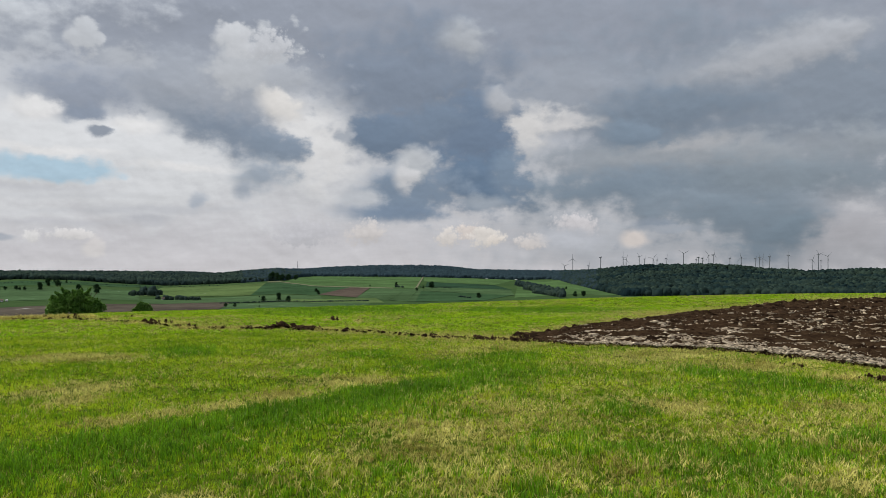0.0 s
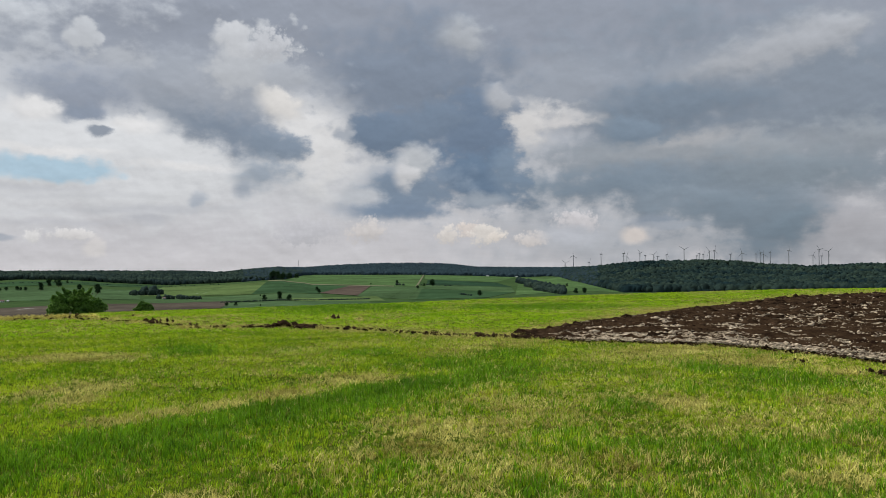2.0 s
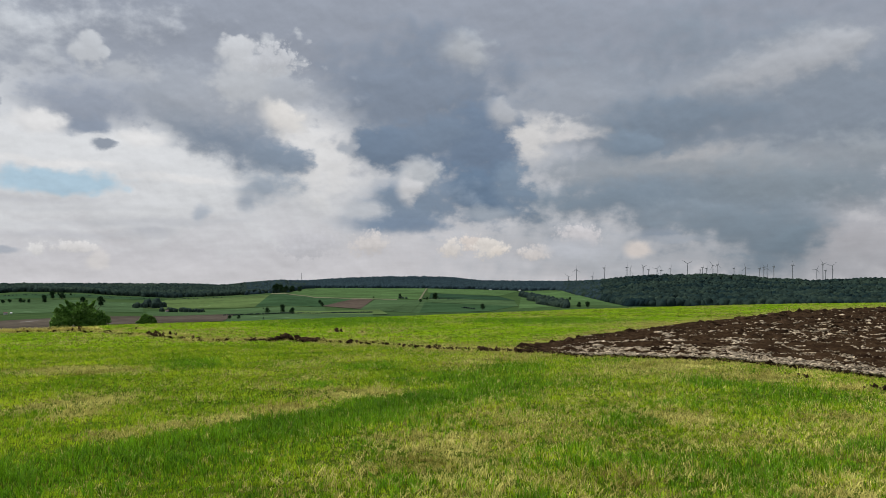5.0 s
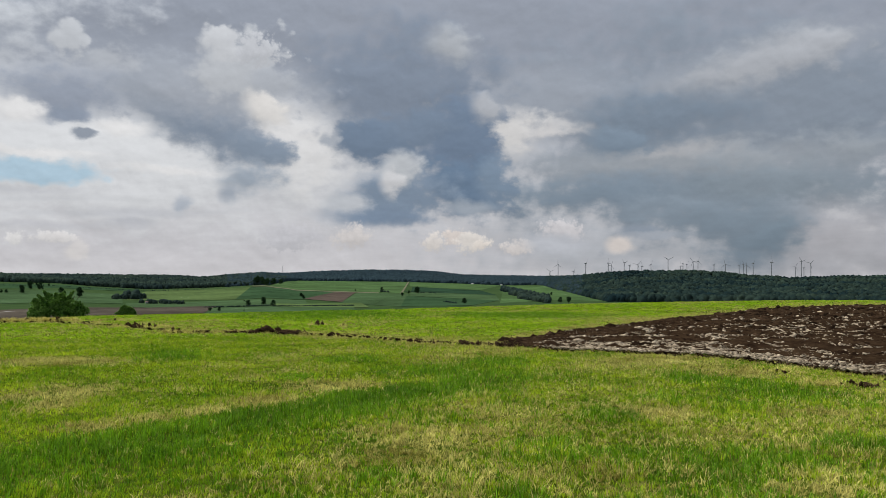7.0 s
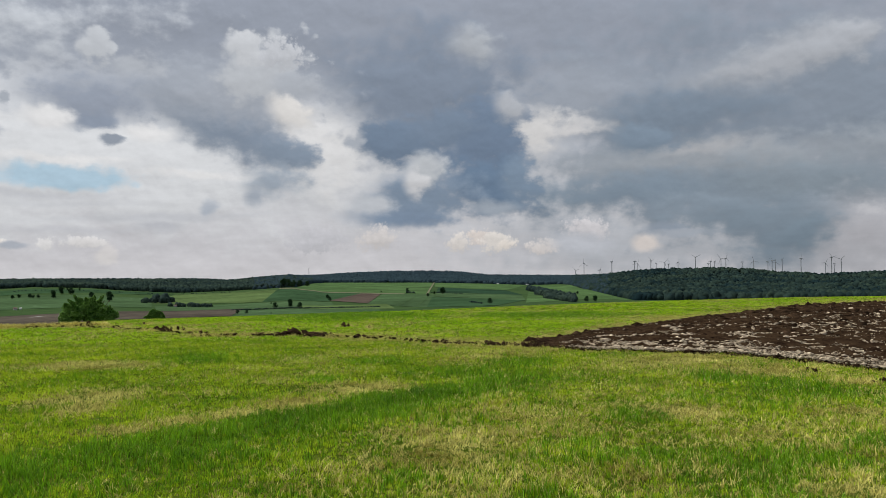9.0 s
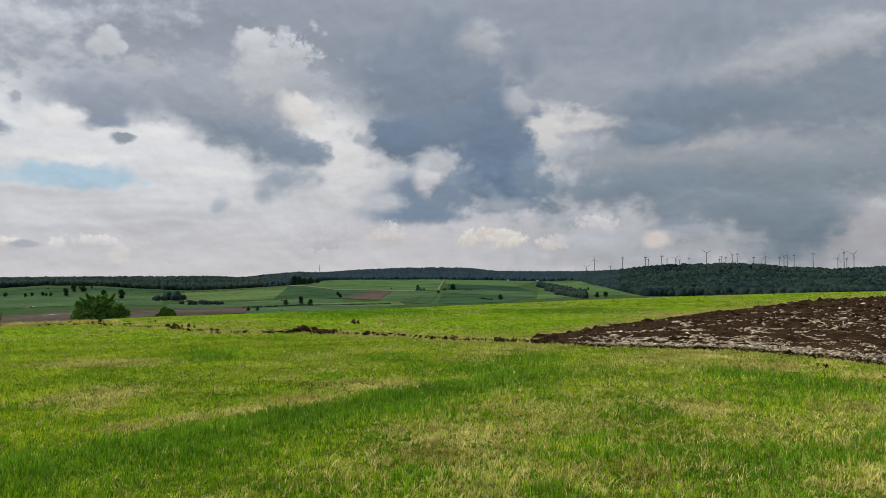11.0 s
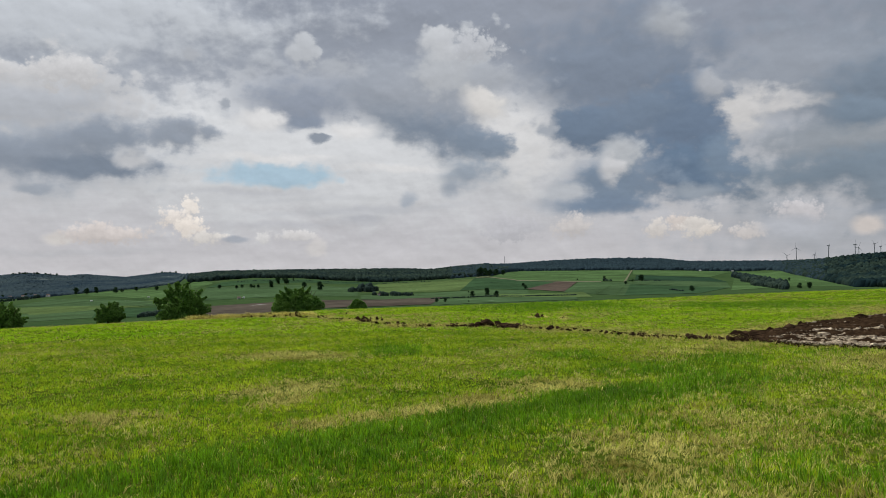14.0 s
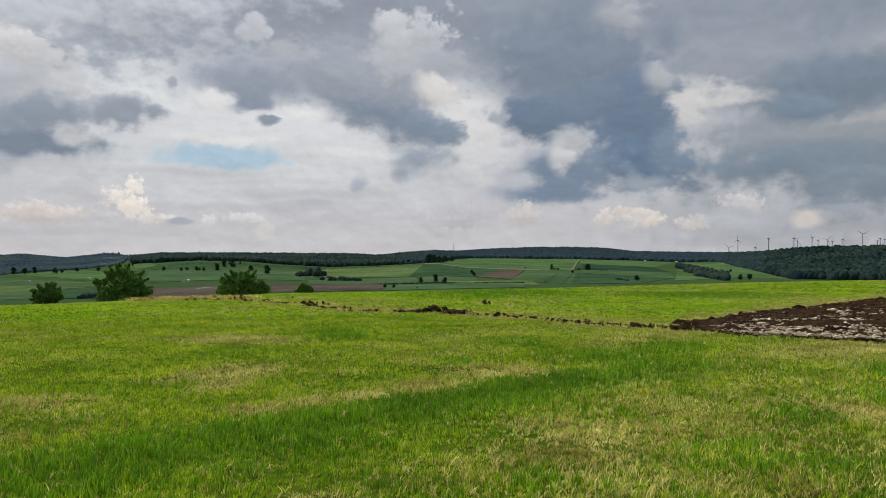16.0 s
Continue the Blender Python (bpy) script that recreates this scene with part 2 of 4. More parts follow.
cloud(-38.2, 1.72, 5.25, 0.23, (190, 190, 194), 0.8, 0)

# light and dark billows within the clouds, lit from above
mottle = wmath("ADD", wmath("MULTIPLY", wmath("SUBTRACT", wide_above, wide_value), 0.45), wmath("MULTIPLY", wmath("SUBTRACT", fine_above, fine_value), 0.22))
# thin layers low over the horizon
layered = wnode("ShaderNodeMapRange", i1=4.0, i2=12.0, i3=0.22, i4=0.0)
wlink(height, layered.inputs[0])
mottle = wmath("MULTIPLY_ADD", wmath("SUBTRACT", billow(0.16, 5.0, 0.6, 8.0)[1], 0.5), layered.outputs[0], mottle)
mottle = wmath("ADD", mottle, 1.0)
shade = wnode("ShaderNodeVectorMath", op="SCALE")
wlink(sky_colour, shade.inputs[0])
wlink(mottle, shade.inputs["Scale"])
background = wnode("ShaderNodeBackground")
wlink(shade.outputs[0], background.inputs[0])
background.inputs[1].default_value = 1.0
wlink(background.outputs[0], wnode("ShaderNodeOutputWorld").inputs[0])


# ---------------------------------------------------------------- materials
def material(name, tones, scale=1.0, rough=0.9, bump=0.0, fine=8.0, island=0.0, through_light=0.0, per_object=0.0, stretch=(1, 1, 1), spread=(0.35, 0.65), gloss=0.0):
    """Colours mixed by noise at two scales; island or per_object: how far the brightness differs from piece to piece."""
    m = bpy.data.materials.new(name)
    m.use_nodes = True
    t = m.node_tree
    b = t.nodes["Principled BSDF"]
    b.inputs["Roughness"].default_value = rough
    b.inputs["Specular IOR Level"].default_value = gloss
    geo = t.nodes.new("ShaderNodeNewGeometry")
    mp = t.nodes.new("ShaderNodeMapping")
    mp.inputs["Scale"].default_value = stretch
    t.links.new(geo.outputs["Position"], mp.inputs[0])
    n1 = t.nodes.new("ShaderNodeTexNoise")
    n1.inputs["Scale"].default_value, n1.inputs["Detail"].default_value = scale, 6
    n2 = t.nodes.new("ShaderNodeTexNoise")
    n2.inputs["Scale"].default_value, n2.inputs["Detail"].default_value = scale * fine, 6
    for n in (n1, n2):
        t.links.new(mp.outputs[0], n.inputs["Vector"])
    add = t.nodes.new("ShaderNodeMath")
    add.operation = "MULTIPLY_ADD"
    add.inputs[1].default_value = 0.45
    t.links.new(n2.outputs["Fac"], add.inputs[0])
    half = t.nodes.new("ShaderNodeMath")
    half.operation = "MULTIPLY"
    half.inputs[1].default_value = 0.55
    t.links.new(n1.outputs["Fac"], half.inputs[0])
    t.links.new(half.outputs[0], add.inputs[2])
    r = t.nodes.new("ShaderNodeValToRGB")
    t.links.new(add.outputs[0], r.inputs[0])
    el = r.color_ramp.elements
    for i, tone in enumerate(tones):
        place = spread[0] + (spread[1] - spread[0]) * i / max(1, len(tones) - 1)
        e = el[0] if i == 0 else el[1] if i == len(tones) - 1 else el.new(place)
        e.position, e.color = place, (*tone, 1)
    if len(tones) == 1:
        el[1].color = el[0].color
    colour = r.outputs[0]
    if island or per_object:
        source = geo.outputs["Random Per Island"] if island else t.nodes.new("ShaderNodeObjectInfo").outputs["Random"]
        k = island or per_object
        mr = t.nodes.new("ShaderNodeMapRange")
        mr.inputs[3].default_value, mr.inputs[4].default_value = 1 - k, 1 + k
        t.links.new(source, mr.inputs[0])
        sc = t.nodes.new("ShaderNodeVectorMath")
        sc.operation = "SCALE"
        t.links.new(colour, sc.inputs[0])
        t.links.new(mr.outputs[0], sc.inputs["Scale"])
        colour = sc.outputs[0]
    t.links.new(colour, b.inputs["Base Color"])
    if bump:
        bp = t.nodes.new("ShaderNodeBump")
        bp.inputs["Strength"].default_value, bp.inputs["Distance"].default_value = 0.8, bump
        t.links.new(n2.outputs["Fac"], bp.inputs["Height"])
        t.links.new(bp.outputs[0], b.inputs["Normal"])
    if through_light:
        tl = t.nodes.new("ShaderNodeBsdfTranslucent")
        t.links.new(colour, tl.inputs[0])
        mx = t.nodes.new("ShaderNodeMixShader")
        mx.inputs[0].default_value = through_light
        t.links.new(b.outputs[0], mx.inputs[1])
        t.links.new(tl.outputs[0], mx.inputs[2])
        t.links.new(mx.outputs[0], t.nodes["Material Output"].inputs[0])
    return m


TURF = material("turf", [(0.028, 0.052, 0.004), (0.056, 0.096, 0.008), (0.100, 0.130, 0.016)], 0.35, bump=0.03, fine=14)
MEADOW = material("meadow", [(0.030, 0.060, 0.024), (0.042, 0.078, 0.030), (0.054, 0.092, 0.034)], 0.006, fine=12)
BLADE = material("grass_blade", [(0.13, 0.29, 0.005), (0.35, 0.54, 0.010), (0.56, 0.67, 0.032)], 0.7, island=0.42, through_light=0.35, rough=0.5, fine=11, gloss=0.12, spread=(0.36, 0.64))
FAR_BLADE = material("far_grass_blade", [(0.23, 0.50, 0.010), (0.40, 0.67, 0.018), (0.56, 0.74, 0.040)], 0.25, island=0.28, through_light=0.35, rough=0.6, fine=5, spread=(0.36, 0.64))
LUSH = material("lush_blade", [(0.074, 0.19, 0.006), (0.22, 0.43, 0.014)], 0.7, island=0.6, through_light=0.35, rough=0.5, fine=11, gloss=0.15)
STRAW = material("dry_blade", [(0.28, 0.245, 0.052), (0.59, 0.535, 0.122), (0.81, 0.75, 0.245)], 1.1, island=0.4, through_light=0.25, fine=11)
SOIL = material("ploughed_soil", [(0.014, 0.008, 0.005), (0.029, 0.018, 0.010), (0.055, 0.035, 0.020)], 0.9, bump=0.12, fine=9)
CLOD = material("soil_clod", [(0.011, 0.007, 0.0045), (0.060, 0.038, 0.023)], 4.0, bump=0.02, fine=6, island=0.55)
CHAFF = material("pale_stubble", [(0.19, 0.15, 0.095), (0.60, 0.51, 0.385)], 3.0, bump=0.02, fine=6, island=0.45)
BARK = material("bark", [(0.06, 0.045, 0.03), (0.12, 0.09, 0.06)], 3.0, bump=0.02)
LEAF = material("bush_leaf", [(0.056, 0.14, 0.022), (0.15, 0.28, 0.055)], 1.5, island=0.55, through_light=0.3, rough=0.55, gloss=0.15)
TREE_LEAF = material("tree_leaf", [(0.020, 0.045, 0.022), (0.036, 0.070, 0.030)], 0.2, island=0.4, through_light=0.2, rough=0.6)
# ridge and hill crowns: dark green with a little haze blue mixed in
WOOD_NEAR = material("wood_crowns", [(0.016, 0.029, 0.030), (0.026, 0.044, 0.040), (0.041, 0.063, 0.045)], 0.010, island=0.22, fine=5, spread=(0.38, 0.66))
WOOD_HILL = material("hill_wood_crowns", [(0.009, 0.020, 0.023), (0.019, 0.035, 0.032), (0.037, 0.057, 0.040)], 0.008, island=0.28, fine=5, spread=(0.40, 0.68))
# the farthest crowns: distance haze painted into their base colours as blue
WOOD_FAR = material("hazed_conifer_crowns", [(0.020, 0.035, 0.046), (0.028, 0.047, 0.054)], 0.006, island=0.25, fine=5)
WOOD_HAZED = material("hazed_hill_crowns", [(0.022, 0.039, 0.056), (0.036, 0.056, 0.072), (0.054, 0.078, 0.084)], 0.0022, island=0.08, fine=4, spread=(0.36, 0.64))
STEEL = material("painted_steel", [(0.24, 0.25, 0.28), (0.30, 0.31, 0.34)], 0.05, rough=0.6)
PLASTER = material("pale_plaster", [(0.55, 0.53, 0.50), (0.70, 0.68, 0.64)], 0.4)
ROOFING = material("roofing", [(0.14, 0.10, 0.09), (0.20, 0.15, 0.13)], 0.6)
WRAP = material("pale_wrapping", [(0.62, 0.63, 0.62), (0.75, 0.76, 0.75)], 0.5, rough=0.5)
TRACK = material("gravel_track", [(0.12, 0.13, 0.08), (0.17, 0.17, 0.11)], 0.05)


# ---------------------------------------------------------------- lie of the land
def curve(x, pairs):
    a = np.array(pairs, float)
    return np.interp(x, a[:, 0], a[:, 1])


def brow(b):
    """How far off the brow of the near field lies, by bearing."""
    dip = curve(b, [(-180, 2.6), (-46, 2.72), (-36, 2.58), (-27, 2.38), (-22, 2.10), (-14.7, 2.01), (-9, 1.89), (-3.4, 1.76), (2.4, 1.56), (8.2, 1.35), (15.6, 1.13), (22.5, 0.95), (28, 0.87), (60, 0.9), (180, 2.6)])
    return (EYE - 0.10) / np.tan(np.radians(dip))


def foot(b):
    """Distance and height angle of the foot of the wooded hills."""
    r = curve(b, [(-180, 2600), (-31.7, 2600), (-31.0, 1550), (-11, 1550), (-9, 2000), (7.5, 2000), (9, 1500), (12.5, 1000), (60, 1000), (180, 2600)])
    e = curve(b, [(-180, -1.2), (-46, -1.25), (-40, -1.13), (-36, -0.78), (-34, -0.66), (-31.2, -0.3), (-29, -0.17), (-27, -0.04), (-23.5, -0.14), (-21.7, -0.32), (-18.3, -0.5), (-14.7, -0.38), (-11, -0.15), (-9.5, 0.12), (-1.5, 0.07), (2.4, -0.03), (5.1, -0.13), (7.8, -0.08), (8.9, -0.40), (10.4, -0.78), (12.3, -1.2), (60, -1.2), (180, -1.2)])
    return r, e


TREE = 7.0


def crest(b):
    """Distance and height angle of the hills' crests, the trees on them not counted."""
    r = curve(b, [(-180, 4200), (-31.7, 4200), (-31.0, 1950), (-11, 2000), (-9, 3300), (7, 3300), (10, 2300), (12.5, 2000), (60, 2000), (180, 4200)])
    e = curve(b, [(-180, 0.2), (-46, 0.09), (-44.7, 0.10), (-43.6, 0.15), (-42.5, 0.32), (-40.6, 0.46), (-38.5, 0.26), (-37.5, 0.35), (-35, 0.12), (-34, 0.24), (-32.6, 0.38), (-30.8, 0.28), (-29.2, 0.44), (-27, 0.43), (-23.4, 0.43), (-17.2, 0.44), (-15.1, 0.34), (-13.3, 0.50), (-11.2, 0.67), (-9.7, 0.63), (-8.8, 0.68), (-7.2, 0.79), (-4.2, 0.89), (-1.5, 0.88), (0.5, 0.83), (1.7, 0.67), (2.4, 0.59), (8.2, 0.52), (10.1, 0.57), (12, 0.80), (13.8, 0.92), (17.8, 0.95), (19.5, 0.86), (20.9, 0.66), (22.5, 0.57), (23.8, 0.5), (27.3, 0.62), (60, 0.5), (180, 0.2)])
    return r, e - np.degrees(TREE / r)


BEARINGS = np.concatenate([np.arange(-180, -52, 4.0), np.arange(-52, 34, 0.2), np.arange(34, 177, 4.0), [180.0]])
RINGS = np.concatenate([[0.0, 2.0], np.arange(4, 124, 2.0), np.geomspace(124, 4900, 150)])


def relief():
    """The table of heights over bearing and distance."""
    z = np.zeros((len(BEARINGS), len(RINGS)))
    rb, fb = foot(BEARINGS)
    rc, cb = crest(BEARINGS)
    re = brow(BEARINGS)
    for i in range(len(BEARINGS)):
        e0 = -math.degrees(math.atan((EYE - 0.1) / re[i]))
        tan = lambda e: math.tan(radians(e))
        r0, e1 = 600.0, min(e0 - 0.35, fb[i] - 0.4)
        steps = np.linspace(0, 1, 14)
        rs = r0 * (rb[i] / r0) ** steps
        es = e1 + (fb[i] - e1) * steps
        cs = np.linspace(0.1, 1, 8)
        rh = rb[i] + (rc[i] - rb[i]) * cs
        eh = fb[i] + (cb[i] - fb[i]) * cs ** 0.9
        top = EYE + rc[i] * tan(cb[i])
        px = np.concatenate([[0, re[i], re[i] + 12, re[i] + 45, 330], rs, rh, [rc[i] + 350, 4950]])
        pz = np.concatenate([[0, 0, -0.55, -4.2, EYE + 330 * tan(min(e1 - 1.2, -3.2))], EYE + rs * np.tan(np.radians(es)), EYE + rh * np.tan(np.radians(eh)), [top - 18, min(top - 25, 0)]])
        z[i] = np.interp(RINGS, px, pz)
    return z


LAND = relief()


def ground(b, r):
    """Height of the land at a bearing and a distance."""
    i = np.clip(np.searchsorted(BEARINGS, b) - 1, 0, len(BEARINGS) - 2)
    j = np.clip(np.searchsorted(RINGS, r) - 1, 0, len(RINGS) - 2)
    u = (b - BEARINGS[i]) / (BEARINGS[i + 1] - BEARINGS[i])
    v = (r - RINGS[j]) / (RINGS[j + 1] - RINGS[j])
    return (LAND[i, j] * (1 - u) + LAND[i + 1, j] * u) * (1 - v) + (LAND[i, j + 1] * (1 - u) + LAND[i + 1, j + 1] * u) * v


def spot(b, r, up=0.0):
    return np.array([r * np.sin(np.radians(b)), r * np.cos(np.radians(b)), ground(b, r) + up])


def sighted(b, dip, low=560.0):
    """Distance of the far slope that is seen under a dip from the field."""
    rs = np.geomspace(low, float(foot(b)[0]) * 1.15, 500)
    es = np.degrees(np.arctan((ground(np.full(500, b), rs) - EYE) / rs))
    k = np.argmax(es >= dip) if (es >= dip).any() else 499
    return float(rs[k])


def mesh_of(name, verts, faces, mats, slots=None, smooth=False):
    me = bpy.data.meshes.new(name)
    verts = np.asarray(verts, np.float32)
    faces = np.asarray(faces, np.int32)
    n, k = faces.shape
    me.vertices.add(len(verts))
    me.vertices.foreach_set("co", verts.ravel())
    me.loops.add(n * k)
    me.loops.foreach_set("vertex_index", faces.ravel())
    me.polygons.add(n)
    me.polygons.foreach_set("loop_start", np.arange(0, n * k, k, dtype=np.int32))
    me.polygons.foreach_set("loop_total", np.full(n, k, np.int32))
    for m in mats if isinstance(mats, (list, tuple)) else [mats]:
        me.materials.append(m)
    if slots is not None:
        me.polygons.foreach_set("material_index", np.asarray(slots, np.int32))
    if smooth:
        me.polygons.foreach_set("use_smooth", np.ones(n, bool))
    me.update()
    me.validate()
    return me


def grid_faces(a, b):
    i, j = np.meshgrid(np.arange(a - 1), np.arange(b - 1), indexing="ij")
    k = (i * b + j).ravel()
    return np.stack([k, k + b, k + b + 1, k + 1], 1)


bb, rr = np.meshgrid(BEARINGS, RINGS, indexing="ij")
gf = grid_faces(len(BEARINGS), len(RINGS))[:, ::-1]
near_faces = (rr.ravel()[gf].max(1) < np.maximum(brow(bb.ravel()[gf[:, 0]]) + 90, 125))
land = new("ground", mesh_of("ground", np.stack([rr * np.sin(np.radians(bb)), rr * np.cos(np.radians(bb)), LAND], -1).reshape(-1, 3), gf, [MEADOW, TURF], near_faces.astype(int), True))
tagged(land, "rolling grassland with a mown field on a hilltop", "ground", kind="structure")


# ---------------------------------------------------------------- far fields
def drape(name, corners, mat, label, up=0.7, nu=40, nv=24, category="field"):
    """A field between four corners (bearing, dip), laid over the land: near side first, then back along the far side."""
    up = up * 0.4
    c = np.array([(b, math.log(sighted(b, d))) for b, d in corners])
    u, v = np.meshgrid(np.linspace(0, 1, nu), np.linspace(0, 1, nv), indexing="ij")
    near = c[0] + (c[1] - c[0]) * u[..., None]
    far = c[3] + (c[2] - c[3]) * u[..., None]
    p = near + (far - near) * v[..., None]
    b, r = p[..., 0].ravel(), np.exp(p[..., 1]).ravel()
    xyz = np.stack([r * np.sin(np.radians(b)), r * np.cos(np.radians(b)), ground(b, r) + up], 1)
    f = grid_faces(nu, nv)
    ob = new(name, mesh_of(name, xyz, f[:, ::-1], mat, smooth=True))
    return tagged(ob, label, category, kind="structure")


def crop(name, tone, k=0.34, rows=(1, 1, 1)):
    lo, hi = [tuple(v * s for v in tone) for s in (1 - k, 1 + k)]
    return material(name, [lo, tone, hi], 0.012, fine=9, stretch=rows)


# the greens are muted towards blue-grey: haze of distance put into the colour
PALE = crop("pale_green_crop", (0.062, 0.112, 0.043))
MID = crop("green_crop", (0.052, 0.092, 0.042))
DARK = crop("dark_green_crop", (0.035, 0.072, 0.034))
DEEP = crop("deep_green_crop", (0.024, 0.052, 0.030))
BROWN = crop("brown_fallow", (0.076, 0.061, 0.050))
GREY = crop("grey_fallow", (0.074, 0.064, 0.052))
YELLOW = crop("yellow_green_crop", (0.079, 0.122, 0.045))

drape("field", [(-10.9, -0.30), (-1.7, -0.72), (-1.5, 0.05), (-9.0, 0.14)], PALE, "pale green far crop field below the wood")
drape("field", [(-13.0, -1.19), (-8.4, -1.18), (-5.2, -0.66), (-12.0, -0.36)], DARK, "dark green far crop field", up=0.9)
drape("field", [(-8.5, -1.16), (-5.9, -1.36), (-5.0, -0.70), (-6.4, -0.68)], BROWN, "brown fallow far field", up=1.3)
drape("field", [(-20.0, -1.18), (-13.0, -1.19), (-12.0, -0.37), (-18.5, -0.62)], YELLOW, "pale yellow-green far crop field", up=0.8)
drape("field", [(-30.5, -1.55), (-20.0, -1.45), (-20.0, -0.85), (-30.0, -0.72)], MID, "green far meadow with scattered trees", up=0.8)
drape("field", [(-30.0, -0.70), (-19.0, -0.66), (-19.0, -0.52), (-29.0, -0.35)], DARK, "dark green far crop strip", up=1.0)
drape("field", [(-30.2, -2.60), (-15.0, -2.10), (-14.2, -1.62), (-30.2, -1.93)], GREY, "grey brown fallow far field beyond the bushes", up=1.0)
drape("field", [(-19.8, -1.68), (-8.0, -1.70), (-8.4, -1.22), (-19.8, -1.40)], MID, "green far crop field", up=0.7)
drape("field", [(-11.0, -1.62), (-4.0, -1.74), (-4.6, -1.42), (-10.2, -1.47)], YELLOW, "light green far crop field", up=1.2)
drape("field", [(-15.0, -2.15), (-5.0, -1.90), (-5.1, -1.67), (-14.4, -1.75)], MID, "green far crop strip beyond a hedge", up=0.9)
drape("field", [(-6.0, -1.40), (-1.9, -1.65), (-1.3, -0.78), (-4.9, -0.72)], MID, "green far crop field with tractor lines", up=0.8)
drape("field", [(-1.9, -1.65), (3.0, -1.55), (4.8, -1.20), (-1.5, -0.92)], DARK, "dark green far crop field", up=0.9)
drape("field", [(-1.3, -0.90), (4.9, -1.22), (4.6, -0.84), (-1.2, -0.64)], MID, "green far crop strip", up=1.0)
drape("field", [(-1.2, -0.62), (4.7, -0.84), (3.6, -0.53), (-1.1, -0.30)], DEEP, "deep green far crop strip", up=1.2)
drape("field", [(-1.3, -0.28), (3.6, -0.50), (5.0, -0.16), (-1.3, 0.03)], PALE, "pale green far crop field below the wood", up=0.9)
drape("field", [(4.9, -1.38), (12.0, -1.22), (8.2, -0.16), (5.2, -0.20)], PALE, "pale green far meadow beside the wood", up=0.7)
drape("field", [(-51.5, -2.6), (-37.0, -2.45), (-36.0, -1.85), (-51.5, -2.25)], MID, "green far crop field", up=0.7)
drape("field", [(-51.5, -2.2), (-40.5, -2.05), (-42.5, -1.55), (-51.5, -1.80)], YELLOW, "yellow-green far crop field", up=0.9)
drape("field", [(-51.5, -1.82), (-43.2, -1.52), (-44.0, -1.32), (-51.5, -1.45)], BROWN, "brown fallow far field", up=1.1)
drape("field", [(-40.5, -2.15), (-32.0, -1.65), (-32.0, -1.35), (-41.5, -1.68)], YELLOW, "yellow-green far crop strip", up=0.9)
drape("field", [(-41.5, -1.60), (-31.0, -1.30), (-31.0, -0.95), (-39.5, -1.22)], MID, "green far crop field", up=1.1)
drape("field", [(-37.0, -2.45), (-30.5, -2.45), (-30.5, -1.55), (-36.5, -1.85)], DARK, "dark green far crop field beyond the bushes", up=0.8)
drape("field", [(-38.5, -0.98), (-31.0, -0.80), (-29.5, -0.40), (-34.0, -0.72)], PALE, "pale green far meadow", up=0.9)
drape("farm_track", [(-11.9, -0.33), (-3.4, -0.76), (-3.4, -0.71), (-11.9, -0.28)], TRACK, "narrow pale gravel farm track", up=1.6, category="track")
drape("farm_track", [(-1.95, -0.78), (-1.80, -0.78), (-1.32, 0.04), (-1.42, 0.04)], TRACK, "narrow pale gravel farm track", up=1.6, category="track")


# ---------------------------------------------------------------- woods
def blob(sub, seed, squash=1.0, rough=0.25):
    bm = bmesh.new()
    bmesh.ops.create_icosphere(bm, subdivisions=sub, radius=1.0)
    for v in bm.verts:
        v.co *= 1 + rough * noise.noise(v.co * 1.7 + Vector((seed * 7.3, 0, 0))) * 1.6
        v.co.z *= squash
    bm.verts.ensure_lookup_table()
    vs = np.array([v.co[:] for v in bm.verts])
    fs = np.array([[v.index for v in f.verts] for f in bm.faces])
    bm.free()
    return vs, fs


CROWNS = [blob(2, k, 1.15, 0.45) for k in range(5)]
SMALL_CROWNS = [blob(1, k, 1.1, 0.4) for k in range(5)]


def strew(shapes, places, sizes, rng, tall=None):
    """Many turned and scaled copies of a few shapes in one mesh's arrays."""
    vs, fs, base = [], [], 0
    turn = rng.uniform(0, 2 * math.pi, len(places))
    which = rng.integers(0, len(shapes), len(places))
    for k, (v, f) in enumerate(shapes):
        idx = np.where(which == k)[0]
        if not len(idx):
            continue
        c, s = np.cos(turn[idx])[:, None], np.sin(turn[idx])[:, None]
        sz = sizes[idx][:, None]
        tz = (tall[idx] if tall is not None else sizes[idx])[:, None]
        x, y, z = v[:, 0] * sz, v[:, 1] * sz, v[:, 2] * tz
        p = np.stack([x * c - y * s, x * s + y * c, z], -1) + places[idx][:, None, :]
        vs.append(p.reshape(-1, 3))
        fs.append((f[None] + (base + np.arange(len(idx)) * len(v))[:, None, None]).reshape(-1, 3))
        base += len(idx) * len(v)
    return np.concatenate(vs), np.concatenate(fs)


